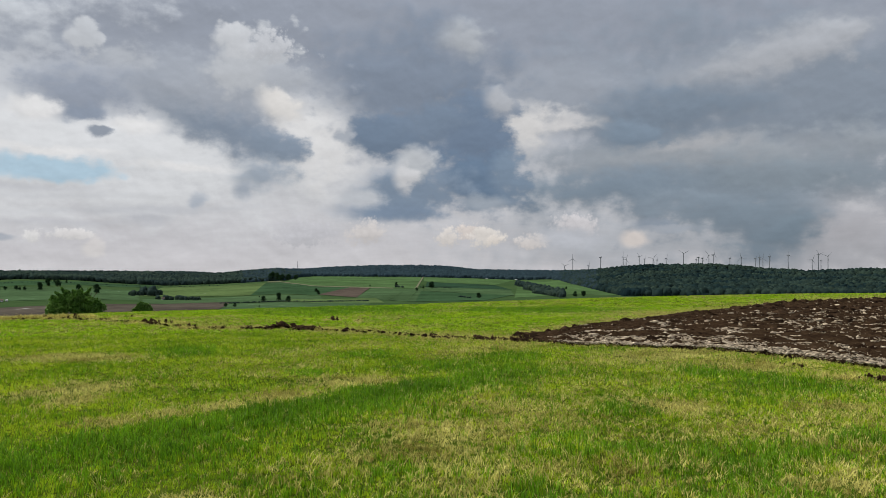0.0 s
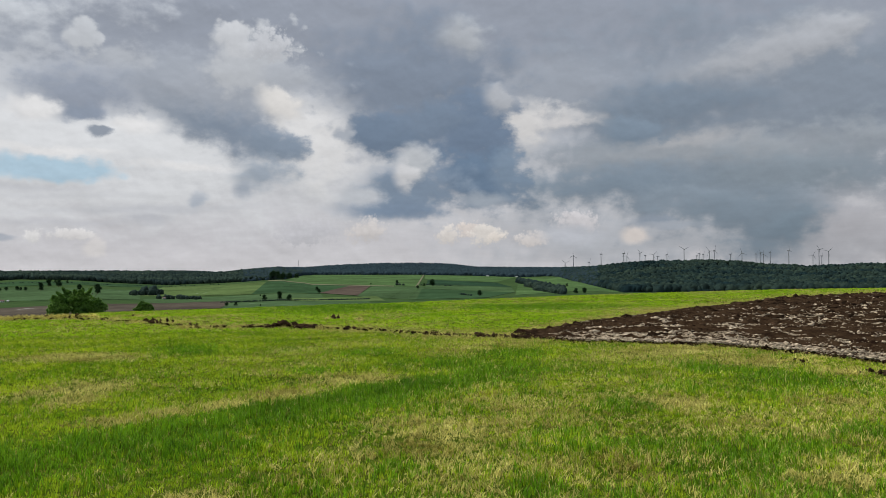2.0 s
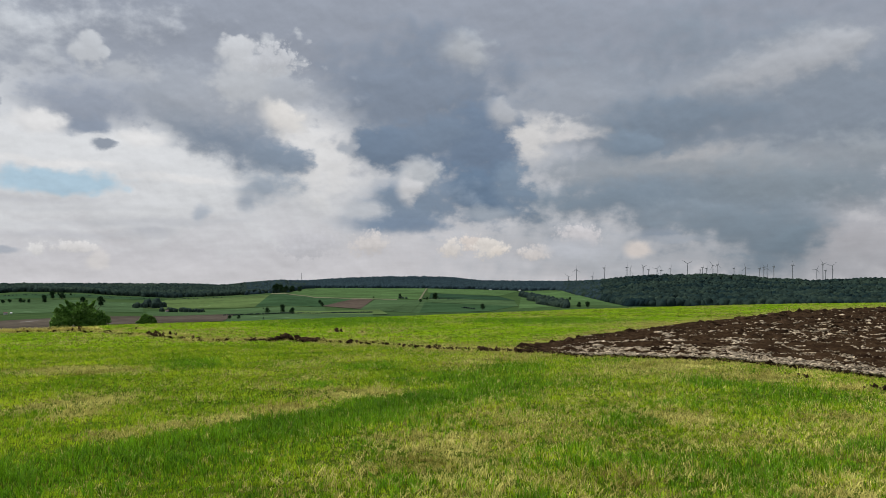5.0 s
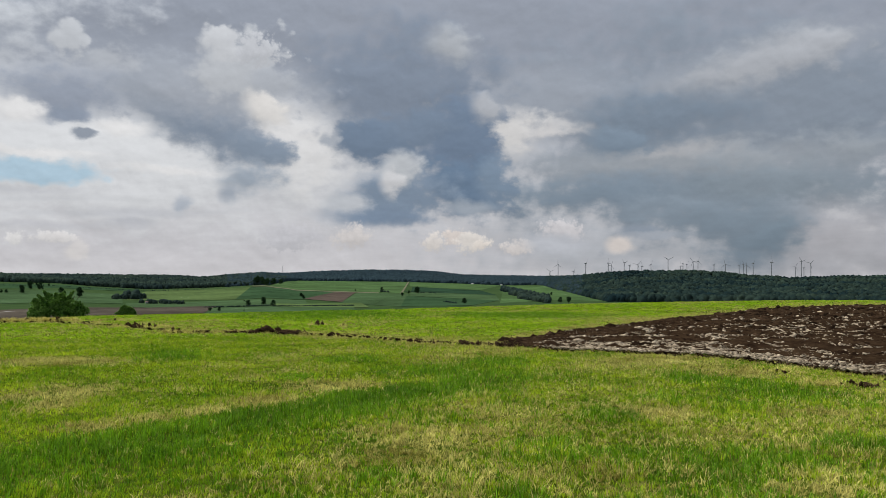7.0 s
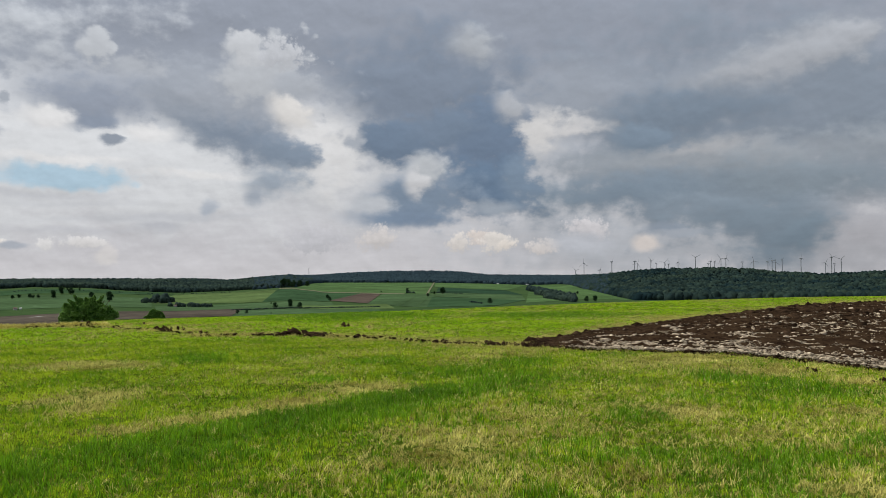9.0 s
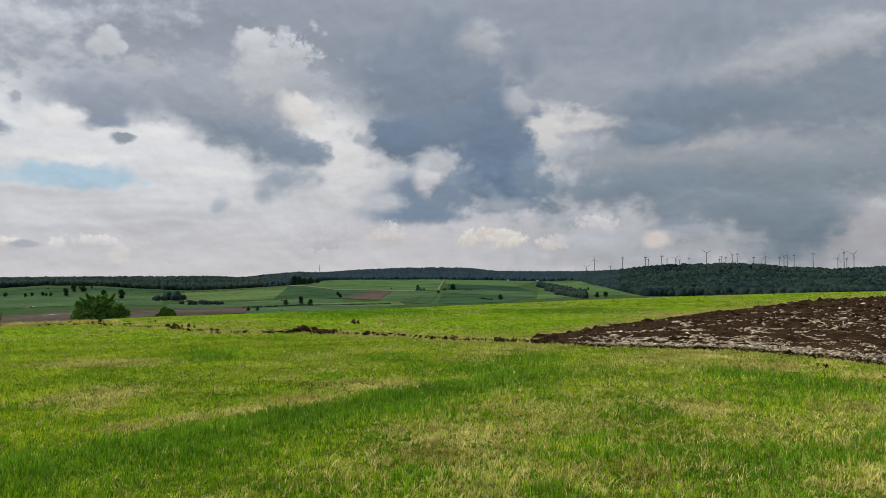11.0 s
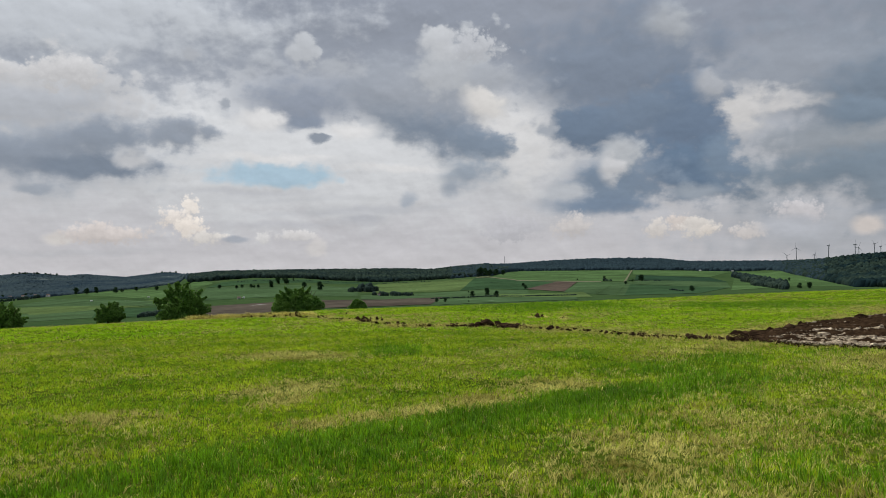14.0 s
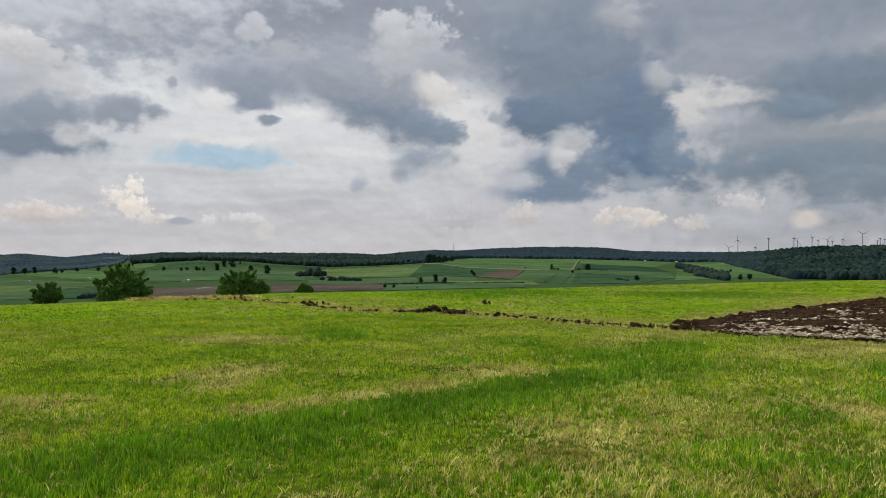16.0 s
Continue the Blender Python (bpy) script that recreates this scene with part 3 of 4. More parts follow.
def wood(label, b0, b1, near, far, step, mat, seed, size=(3.2, 5.2), shapes=None):
    """A wood over a stretch of hill; near and far give its edges by bearing."""
    rng = np.random.default_rng(seed)
    rmid = 0.5 * (near((b0 + b1) / 2) + far((b0 + b1) / 2))
    count = int(radians(b1 - b0) * rmid * abs(far((b0 + b1) / 2) - near((b0 + b1) / 2)) / step ** 2)
    b = rng.uniform(b0, b1, count)
    lo, hi = near(b), far(b)
    r = lo + (hi - lo) * rng.uniform(0, 1, count)
    # a closed row along both edges
    eb = rng.uniform(b0, b1, count // 6)
    b, r = np.concatenate([b, eb, eb]), np.concatenate([r, near(eb), far(eb)])
    r = r + rng.normal(0, 9, len(b))
    s = rng.uniform(size[0], size[1], len(b))
    z = ground(b, r) + TREE - s * 1.1 + rng.normal(0, 0.8, len(b))
    p = np.stack([r * np.sin(np.radians(b)), r * np.cos(np.radians(b)), z], 1)
    v, f = strew(shapes or CROWNS, p, s, rng)
    return tagged(new("wood", mesh_of("wood", v, f, mat, smooth=True)), label, "wood", kind="stuff")


crest_r = lambda b: crest(b)[0]
foot_r = lambda b: foot(b)[0]
wood("dark green mixed wood along the far ridge", -31.0, -9.6, lambda b: foot_r(b), lambda b: np.minimum(crest_r(b), 2100), 8, WOOD_NEAR, 3, (2.9, 4.7))
wood("dark conifer wood on the far hilltop, tinted blue-green for haze", -13.5, 10.5, lambda b: foot_r(b), lambda b: crest_r(b) * 1.02, 12, WOOD_FAR, 4, (5.5, 7.5), SMALL_CROWNS)
wood("dense dark green wood on a long hill", 8.0, 34.0, lambda b: foot_r(b), lambda b: crest_r(b) * 1.03, 11.5, WOOD_HILL, 5, (3.8, 7.0))
wood("wooded hills across the valley, tinted blue for haze", -52.0, -30.9, lambda b: np.full_like(np.asarray(b, float), 2650.0), lambda b: crest_r(b) + 20, 12, WOOD_HAZED, 6, (6, 9), SMALL_CROWNS)

# tramlines in the crops
for b0, d0, b1, d1 in ((-3.8, -1.55, -2.5, -0.80), (-2.5, -1.60, -1.75, -0.85), (-9.6, -0.30, -3.2, -0.42), (0.4, -0.28, 4.2, -0.36), (-24.0, -1.30, -20.3, -0.95), (-38.0, -1.95, -33.0, -1.62), (-16.5, -1.16, -14.2, -0.45)):
    drape("tramline", [(b0, d0), (b0 + 0.05, d0), (b1 + 0.03, d1), (b1, d1)], PALE, "pale wheel track through a far crop", up=2.2, nu=3, category="track")


# ---------------------------------------------------------------- the near field
def value_noise(x, y, size, seed):
    """Smooth noise between 0 and 1 over the plan."""
    table = np.random.default_rng(seed).uniform(0, 1, (256, 256))
    u, v = x / size, y / size
    i, j = np.floor(u).astype(int), np.floor(v).astype(int)
    a, b = u - i, v - j
    a, b = a * a * (3 - 2 * a), b * b * (3 - 2 * b)
    g = lambda p, q: table[p % 256, q % 256]
    return (g(i, j) * (1 - a) + g(i + 1, j) * a) * (1 - b) + (g(i, j + 1) * (1 - a) + g(i + 1, j + 1) * a) * b


def clouded(x, y, size, seed):
    return sum(value_noise(x, y, size / 2 ** k, seed + k) * 0.5 ** k for k in range(4)) / 1.875


def patches(x, y, rows):
    """How far a place lies inside any of the oval patches (x, y, half-width, half-depth)."""
    wob = 0.9 * (clouded(x, y, 1.6, 90) - 0.5)
    best = np.full_like(x, -1.0)
    for px, py, rx, ry in rows:
        d = np.sqrt(((x - px) / rx) ** 2 + ((y - py) / ry) ** 2)
        best = np.maximum(best, 1.45 - d + wob)
    return np.clip(best, 0, 1)


LUSH_PATCHES = [(-5.5, 18.2, 0.64, 1.3), (-2.3, 14.1, 0.39, 0.46), (-1.7, 17.3, 0.71, 0.69), (0.1, 15.0, 0.92, 1.22), (1.3, 16.7, 0.68, 1.0), (-0.4, 6.9, 0.23, 0.39), (5.2, 12.5, 0.73, 1.24), (4.4, 14.1, 0.6, 0.8), (0.7, 6.2, 0.21, 0.3), (-2.6, 8.0, 0.9, 0.9), (-4.6, 41.7, 4.3, 4.8), (4.7, 41.8, 4.3, 4.0)]
DRY_PATCHES = [
    (-5.2, 12.1, 0.63, 0.95), (-5.6, 11.5, 0.35, 0.60), (-2.1, 11.2, 0.62, 0.83), (-2.7, 10.4, 0.44, 0.53), (-3.2, 9.8, 0.42, 0.38), (-3.6, 9.2, 0.40, 0.35), (-0.1, 8.3, 0.68, 0.56),
    (2.8, 10.2, 0.65, 0.81), (4.9, 10.4, 0.47, 0.60), (2.1, 7.2, 0.31, 0.31), (-1.8, 6.0, 0.30, 0.30), (0.9, 5.9, 0.32, 0.30), (-0.6, 9.0, 0.49, 0.44), (-1.4, 12.8, 0.79, 0.76),
    (5.4, 25.2, 1.57, 2.40), (-2.5, 25.2, 1.03, 1.45), (9.6, 36.9, 3.37, 3.96), (5.2, 15.0, 1.29, 0.91), (-7.2, 16.7, 1.48, 0.90), (-6.3, 9.1, 0.68, 0.66), (-4.8, 10.8, 0.32, 0.51), (3.0, 6.4, 0.34, 0.36),
]


def lushness(x, y):
    # a strip that was sown twice runs slantwise across the field
    along = ((x + 5.6) * 7.1 + (y - 4.6) * 10.4) / 12.6
    off = ((x + 5.6) * 10.4 - (y - 4.6) * 7.1) / 12.6
    ragged = clouded(x, y, 1.2, 7)
    strip = np.clip(1.5 - np.where(off > 0, off / (0.55 + 0.95 * ragged), -off / (0.30 + 0.40 * ragged)), 0, 1) * np.clip((13.5 - along) / 2, 0, 1)
    scattered = np.clip((clouded(x, y, 1.1, 27) - 0.47) * 3.5, 0, 0.48) * np.clip((14 - np.hypot(x, y)) / 4, 0.1, 1) * np.clip((x + 4) / 4, 0.25, 1.7)
    return np.maximum(np.maximum(strip, scattered), patches(x, y, LUSH_PATCHES) * 0.9)


def dryness(x, y):
    r = np.hypot(x, y)
    # drawn out along the way the field was sown
    along, across = (x * 7.1 + y * 10.4) / 12.6, (x * 10.4 - y * 7.1) / 12.6
    base = np.clip((0.5 * clouded(x, y * 0.5, 2.6, 21) + 0.5 * clouded(along * 0.28, across, 1.6, 23) - 0.48 + 0.17 * np.clip(x + 1, 0, 1) * (r < 22)) * 3.0, 0, 1) * 0.9 + np.clip((clouded(x, y * 0.5, 0.9, 41) - 0.55) * 2, 0, 1) * 0.4
    return np.clip(np.maximum(base, patches(x, y, DRY_PATCHES)), 0, 1)


PLOUGH_NEAR = [(4.8, 22.2), (5.6, 21.9), (7, 21.0), (9, 20.2), (13.5, 19.9), (18, 19.6), (21.6, 18.6), (24.2, 17.8), (27, 16.9), (30, 16.2), (40, 14.5)]
PLOUGH_FAR = [(4.8, 22.5), (5.7, 23.2), (8, 25), (10, 28.5), (13.7, 33), (19.1, 45), (22.5, 58), (25.1, 66), (30, 78), (40, 74)]


def ploughed(b, r):
    rag = 1 + 0.05 * (value_noise(b * 3, r * 0.6, 1.0, 5) - 0.5)
    tongue = clouded(r * np.sin(np.radians(b)), r * np.cos(np.radians(b)), 0.7, 6)
    return (b > 4.8) & (r > curve(b, PLOUGH_NEAR) + 1.5 * (tongue - 0.36)) & (r < curve(b, PLOUGH_FAR) * rag - 0.3)


def turned_line(b):
    """Distance of the thin line of turned soil that runs out from the ploughed ground."""
    return curve(b, [(-28, 36), (-24, 35.5), (-20, 31.5), (-16.7, 27.5), (-11, 27), (-8.5, 25.8), (-5, 24.5), (-0.5, 22.3), (3, 21.7), (6, 21.3)])


def tufts(rng, r0, r1, per_m2, count, wide, b0=-50.0, b1=33.0):
    """Blades of grass in tufts between two distances: where they root, which way they lean, and which tuft."""
    n = int(radians(b1 - b0) / 2 * (r1 ** 2 - r0 ** 2) * per_m2)
    b = rng.uniform(b0, b1, n)
    r = np.sqrt(rng.uniform(r0 ** 2, r1 ** 2, n))
    bare = clouded(r * np.sin(np.radians(b)), r * np.cos(np.radians(b)), 0.55, 17) > 0.63
    keep = (r < brow(b) + 4) & ~ploughed(b, r) & ~(bare & (rng.uniform(0, 1, n) < 0.35))
    b, r = b[keep], r[keep]
    on_line = (np.abs(r - turned_line(b)) < 0.5) & (b > -22) & (b < 6) & ~((b > -8) & (b < -2.5))
    keep = ~on_line | (rng.uniform(0, 1, len(b)) < 0.45)
    b, r = b[keep], r[keep]
    x, y = r * np.sin(np.radians(b)), r * np.cos(np.radians(b))
    lush, dry = lushness(x, y), dryness(x, y)
    near_line = np.exp(-((r - turned_line(b) - 0.3) / np.where(b > -2, 2.2, 1.6)) ** 2) * (b < 7)
    edge = np.exp(-((r - 1.06 * curve(b, PLOUGH_FAR)) / (0.10 * r)) ** 2) * (b > 5) + 0.8 * np.exp(-((r - curve(b, PLOUGH_NEAR)) / 0.8) ** 2) * (b > 5)
    dry = np.clip(np.maximum(dry, 0.9 * np.maximum(near_line, edge)), 0, 1) * (1 - 0.85 * lush)
    u = rng.uniform(0, 1, len(x))
    kind = np.where(u < dry * 0.92 + 0.06, 2, np.where(rng.uniform(0, 1, len(x)) < lush * 0.80 + 0.07, 1, 0))
    thin = rng.uniform(0, 1, len(x)) < np.where(kind == 2, 0.95, 1.0)
    x, y, r, b, kind, lush = x[thin], y[thin], r[thin], b[thin], kind[thin], lush[thin]
    tall = rng.uniform(0.6, 1.35, len(x)) * (0.35 + 1.3 * clouded(x, y, 0.32, 14))
    tilt = rng.uniform(0, 2 * math.pi, len(x))
    x, y, r, b, kind, lush, tall, tilt = [np.repeat(a, count) for a in (x, y, r, b, kind, lush, tall, tilt)]
    m = len(x)
    x, y = x + rng.normal(0, 0.016 * wide, m), y + rng.normal(0, 0.016 * wide, m)
    h = np.choose(kind, [rng.uniform(0.026, 0.056, m), rng.uniform(0.042, 0.088, m), rng.uniform(0.028, 0.060, m)]) * (1 + 0.2 * lush) * tall
    lean, way = rng.uniform(0.1, 0.8, m) + rng.uniform(0.0, 0.9, m) * (kind == 2) * np.clip((18 - r) / 8, 0.15, 1), tilt + rng.normal(0, 0.9, m)
    w = rng.uniform(0.0026, 0.0052, m) * wide
    z = ground(b, r) - 0.005
    return x, y, z, h, lean, way, w, kind


def blades(parts, bent, fresh=BLADE):
    """Triangles for all the blades, kind by kind."""
    x, y, z, h, lean, way, w, kind = [np.concatenate(a) for a in zip(*parts)]
    for k, (mat, name, label) in enumerate(((fresh, "grass", "short fresh yellow-green grass on the field"), (LUSH, "lush_grass", "taller dark green grass in strips and patches"), (STRAW, "dry_grass", "pale dry grass stubble among the green"))):
        i = kind == k
        dx, dy = np.cos(way[i]), np.sin(way[i])
        face = way[i] + math.pi / 2 + np.random.default_rng(k).normal(0, 0.5, i.sum())
        sx, sy = np.cos(face) * w[i], np.sin(face) * w[i]
        p0 = np.stack([x[i], y[i], z[i]], 1)
        side = np.stack([sx, sy, np.zeros_like(sx)], 1)
        tip = p0 + np.stack([dx * h[i] * lean[i], dy * h[i] * lean[i], h[i]], 1)
        if bent:
            mid = p0 + np.stack([dx * h[i] * lean[i] * 0.3, dy * h[i] * lean[i] * 0.3, h[i] * 0.6], 1)
            v = np.stack([p0 - side, p0 + side, mid - side * 0.8, mid + side * 0.8, tip], 1)
            t = np.array([[0, 1, 3], [0, 3, 2], [2, 3, 4]])
        else:
            v = np.stack([p0 - side, p0 + side, tip], 1)
            t = np.array([[0, 1, 2]])
        n = len(v)
        f = (t[None] + (np.arange(n) * v.shape[1])[:, None, None]).reshape(-1, 3)
        tagged(new(name, mesh_of(name, v.reshape(-1, 3), f, mat)), label, "grass", kind="stuff")


grass_rng = np.random.default_rng(11)
blades([tufts(grass_rng, 4.8, 12.5, 540, 6, 0.92), tufts(grass_rng, 0.2, 4.8, 70, 5, 1.6, -180, 180)], True)
blades([tufts(grass_rng, 12.5, 25, 300, 5, 1.75), tufts(grass_rng, 4.8, 22, 26, 5, 3.0, 33, 180), tufts(grass_rng, 4.8, 22, 26, 5, 3.0, -180, -50)], False)
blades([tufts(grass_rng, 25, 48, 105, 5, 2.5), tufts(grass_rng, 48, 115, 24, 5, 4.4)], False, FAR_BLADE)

# ploughed ground
pb, pt = np.meshgrid(np.arange(4.8, 38.0, 0.14), np.linspace(0, 1, 190) ** 1.25, indexing="ij")
pr = curve(pb, PLOUGH_NEAR) * (1 - pt) + curve(pb, PLOUGH_FAR) * pt
px, py = pr * np.sin(np.radians(pb)), pr * np.cos(np.radians(pb))
rise = 0.09 * clouded(px, py, 0.9, 61) + 0.26 * np.abs(clouded(px, py, 0.30, 71) - 0.5) + 0.05 * clouded(px, py, 3.0, 81) + 0.16 * np.clip(clouded(px, py, 0.24, 101) - 0.5, 0, 1) - 0.04
rise = np.maximum(rise * np.clip(np.minimum(pt, 1 - pt) * 30 + 0.08, 0, 1), 0.012)
pz = ground(pb.ravel(), pr.ravel()).reshape(pb.shape) + rise
soil = new("ploughed_ground", mesh_of("ploughed_ground", np.stack([px, py, pz], -1).reshape(-1, 3), grid_faces(*pb.shape)[:, ::-1], SOIL))
tagged(soil, "dark brown ploughed soil with lumps and pale stubble", "soil", kind="structure")

def jagged(sub, seed, squash, rough):
    """A broken lump with uneven corners."""
    v, f = blob(sub, seed, squash, 0.6)
    return v * (1 + np.random.default_rng(seed).uniform(-rough, rough, (len(v), 1))), f


PEBBLES = [jagged(1, k, 0.7, 0.55) for k in range(6)]
LUMPS = [jagged(2, 20 + k, 0.75, 0.16) for k in range(6)]


def shreds(seed):
    """A few broken straws and root fibres lying across one another."""
    rng = np.random.default_rng(seed)
    n = 6
    c = rng.normal(0, 0.45, (n, 3)) * (1, 1, 0.25)
    a = rng.normal(0, 1, (n, 3)) * (1, 1, 0.35)
    a /= np.linalg.norm(a, axis=1)[:, None]
    b = np.cross(a, rng.normal(0, 1, (n, 3)))
    b /= np.linalg.norm(b, axis=1)[:, None]
    v = np.stack([c - a * 0.9, c + b * 0.34, c + a * 0.9, c - b * 0.26], 1).reshape(-1, 3)
    q = np.arange(n)[:, None] * 4
    return v, np.concatenate([q + np.array([0, 1, 2]), q + np.array([0, 2, 3])])


MATS = [shreds(40 + k) for k in range(8)]


def on_plough(rng, n, weight):
    b = rng.uniform(5, 36, n)
    t = rng.uniform(0, 1, n) ** 1.4
    r = curve(b, PLOUGH_NEAR) * (1 - t) + curve(b, PLOUGH_FAR) * t + rng.normal(0, 0.22, n)
    x, y = r * np.sin(np.radians(b)), r * np.cos(np.radians(b))
    k = rng.uniform(0, 1, n) < weight(x, y, r, t, b)
    return np.stack([x, y, ground(b, r) + 0.02], 1)[k], r[k]


soil_rng = np.random.default_rng(31)
p, r = on_plough(soil_rng, 60000, lambda x, y, r, t, b: 0.25 + 0.75 * clouded(x, y, 1.2, 12))
s = (soil_rng.gamma(1.5, 0.017, len(p)) + 0.012) * np.clip(r / 25, 0.8, 1.8)
v, f = strew(PEBBLES, p, s, soil_rng)
tagged(new("soil_lumps", mesh_of("soil_lumps", v, f, CLOD)), "dark brown crumbled soil lumps on ploughed ground", "soil", kind="stuff")
streak = lambda x, y, r, t, b: np.clip(1.3 * np.exp(-((r - curve(b, PLOUGH_NEAR) - 0.8) / 1.0) ** 2) * np.clip(1.4 * clouded(x, y, 1.2, 58) - 0.1, 0, 1) * np.clip((b - 7) / 3, 0, 1) + 2.2 * np.clip(clouded(x * 0.8, y, 0.5, 55) - 0.47, 0, 1) * np.clip(1.4 - t * 1.8, 0.10, 1) * 1.9, 0, 0.9)
p, r = on_plough(soil_rng, 70000, lambda x, y, r, t, b: streak(x, y, r, t, b) * np.clip((b - 7) / 4, 0, 1))
s = (0.010 + soil_rng.gamma(1.4, 0.0115, len(p))) * np.clip(r / 22, 0.8, 1.7)
p[:, 2] += 0.05
lumpy = soil_rng.uniform(0, 1, len(p)) < 0.55
v1, f1 = strew(PEBBLES, p[lumpy], s[lumpy] * 0.95, soil_rng, s[lumpy] * 0.75)
v2, f2 = strew(MATS, p[~lumpy], s[~lumpy], soil_rng, s[~lumpy] * 0.9)
v, f = np.concatenate([v1, v2]), np.concatenate([f1, f2 + len(v1)])
tagged(new("pale_stubble", mesh_of("pale_stubble", v, f, CHAFF)), "pale straw and root stubble lying on ploughed soil", "stubble", kind="stuff")

# crumbs along the line of turned soil
n = 3600
b = soil_rng.uniform(-27.5, 6, n)
on = (clouded(b * 2.2, b * 0, 3.0, 33) > 0.52) & ~((b > -7.6) & (b < -2.2)) & (b > -21.5) | (soil_rng.uniform(0, 1, n) < 0.10)
b = b[on]
r = turned_line(b) + soil_rng.normal(0, 0.28, len(b))
s = soil_rng.gamma(1.8, 0.011, len(b)) + 0.010
v, f = strew(PEBBLES, np.stack([r * np.sin(np.radians(b)), r * np.cos(np.radians(b)), ground(b, r) + 0.035], 1), s, soil_rng)
tagged(new("soil_crumbs", mesh_of("soil_crumbs", v, f, CLOD)), "line of dark turned soil crumbs in the grass", "soil", kind="stuff")


def part(name, data, parent, label="", at=None):
    ob = new(name, data)
    ob.parent = parent
    if at is not None:
        ob.matrix_basis = at
    return tagged(ob, label)


LUMP_MESHES = [mesh_of("clod", v * 0.5, f, CLOD) for v, f in LUMPS]


def dry_tuft(seed):
    """A sheaf of bent dry blades."""
    rng = np.random.default_rng(seed)
    n = 110
    root = rng.normal(0, 0.22, (n, 3)) * (1, 1, 0)
    way = rng.uniform(0, 6.28, n)
    side = np.stack([-np.sin(way), np.cos(way), 0 * way], 1) * 0.02
    tip = root + np.stack([np.cos(way) * 0.35, np.sin(way) * 0.35, rng.uniform(0.1, 0.5, n)], 1)
    v = np.stack([root - side, root + side, tip], 1).reshape(-1, 3)
    return mesh_of("dry_turf", v, np.arange(3 * n).reshape(-1, 3), STRAW)


MAT_MESHES = [dry_tuft(k) for k in range(5)]


def clod_heap(b, r, width, tall, lumps, straw, label, seed):
    """A heap of turned clods with dry turf at its foot."""
    rng = np.random.default_rng(seed)
    heap = new("clod_heap")
    lumps, straw, tall = int(lumps * 1.8), straw * 2, tall * 1.05
    heap.matrix_basis = Matrix.Translation(spot(b, r)) @ pose(0, 0, 0, 0, 0, -b)
    tagged(heap, label, "soil heap", "turned soil heaps along the field")
    for k in range(lumps):
        u = rng.uniform(-1, 1) * rng.uniform(0.5, 1)
        d = rng.uniform(0.25, 0.8) * tall * (1 - 0.4 * abs(u))
        z = d * 0.16 + rng.uniform(0, 1) ** 2 * tall * 0.45 * (1 - abs(u))
        m = Matrix.Translation((u * width / 2, rng.uniform(-0.22, 0.22), z)) @ Euler(rng.uniform(0, 6, 3)).to_matrix().to_4x4() @ Matrix.Diagonal((d * 1.2, d * 0.95, d * 0.75, 1))
        part("clod", LUMP_MESHES[k % 5], heap, at=m)
    for k in range(straw):
        d = rng.uniform(0.14, 0.30) * (1.6 if straw > 16 else 1.0)
        m = Matrix.Translation((rng.uniform(-0.75, 0.75) * width, rng.uniform(-0.35, 0.3), 0)) @ pose(0, 0, 0, 0, 0, rng.uniform(0, 360)) @ Matrix.Diagonal((d * 1.6, d, d, 1))
        part("dry_turf", MAT_MESHES[k % 5], heap, "pale dry turf", at=m)
    return heap


DARK_HEAP, DRY_HEAP = "heap of dark turned soil clods in the grass", "low soil ridge with pale dry turf"
for k, (b, r, width, tall, lumps, straw) in enumerate((
        (-11.1, 27.2, 0.75, 0.30, 12, 3), (-10.0, 27.4, 0.50, 0.24, 8, 3), (-8.8, 26.0, 0.75, 0.20, 10, 3), (-7.5, 31.5, 0.55, 0.22, 8, 5), (-5.8, 30.5, 0.40, 0.12, 5, 3),
        (-19.5, 31.3, 0.8, 0.24, 11, 4), (-18.6, 31.0, 1.2, 0.18, 10, 5), (-16.8, 27.6, 0.45, 0.20, 7, 2), (-15.4, 27.4, 0.8, 0.13, 8, 5), (-13.2, 27.2, 0.7, 0.10, 6, 4),
        (-0.6, 22.4, 0.45, 0.13, 7, 2), (0.3, 22.2, 0.55, 0.14, 8, 1), (2.5, 21.8, 0.50, 0.17, 9, 1), (3.6, 21.7, 0.7, 0.13, 9, 2), (4.6, 21.5, 0.6, 0.16, 9, 1),
        (26.9, 14.7, 1.2, 0.13, 13, 5), (22.9, 16.5, 0.8, 0.09, 8, 3), (-27.3, 36.5, 1.4, 0.25, 6, 14), (-25.4, 36.6, 1.6, 0.22, 5, 12), (-23.9, 36.2, 1.0, 0.27, 6, 9), (-28.9, 36.4, 1.5, 0.20, 4, 10), (-20.4, 36.2, 0.9, 0.13, 5, 4), (-22.0, 34.5, 0.7, 0.12, 5, 3))):
    clod_heap(b, r, width, tall, lumps, straw, DRY_HEAP if straw > 8 else DARK_HEAP, 200 + k)


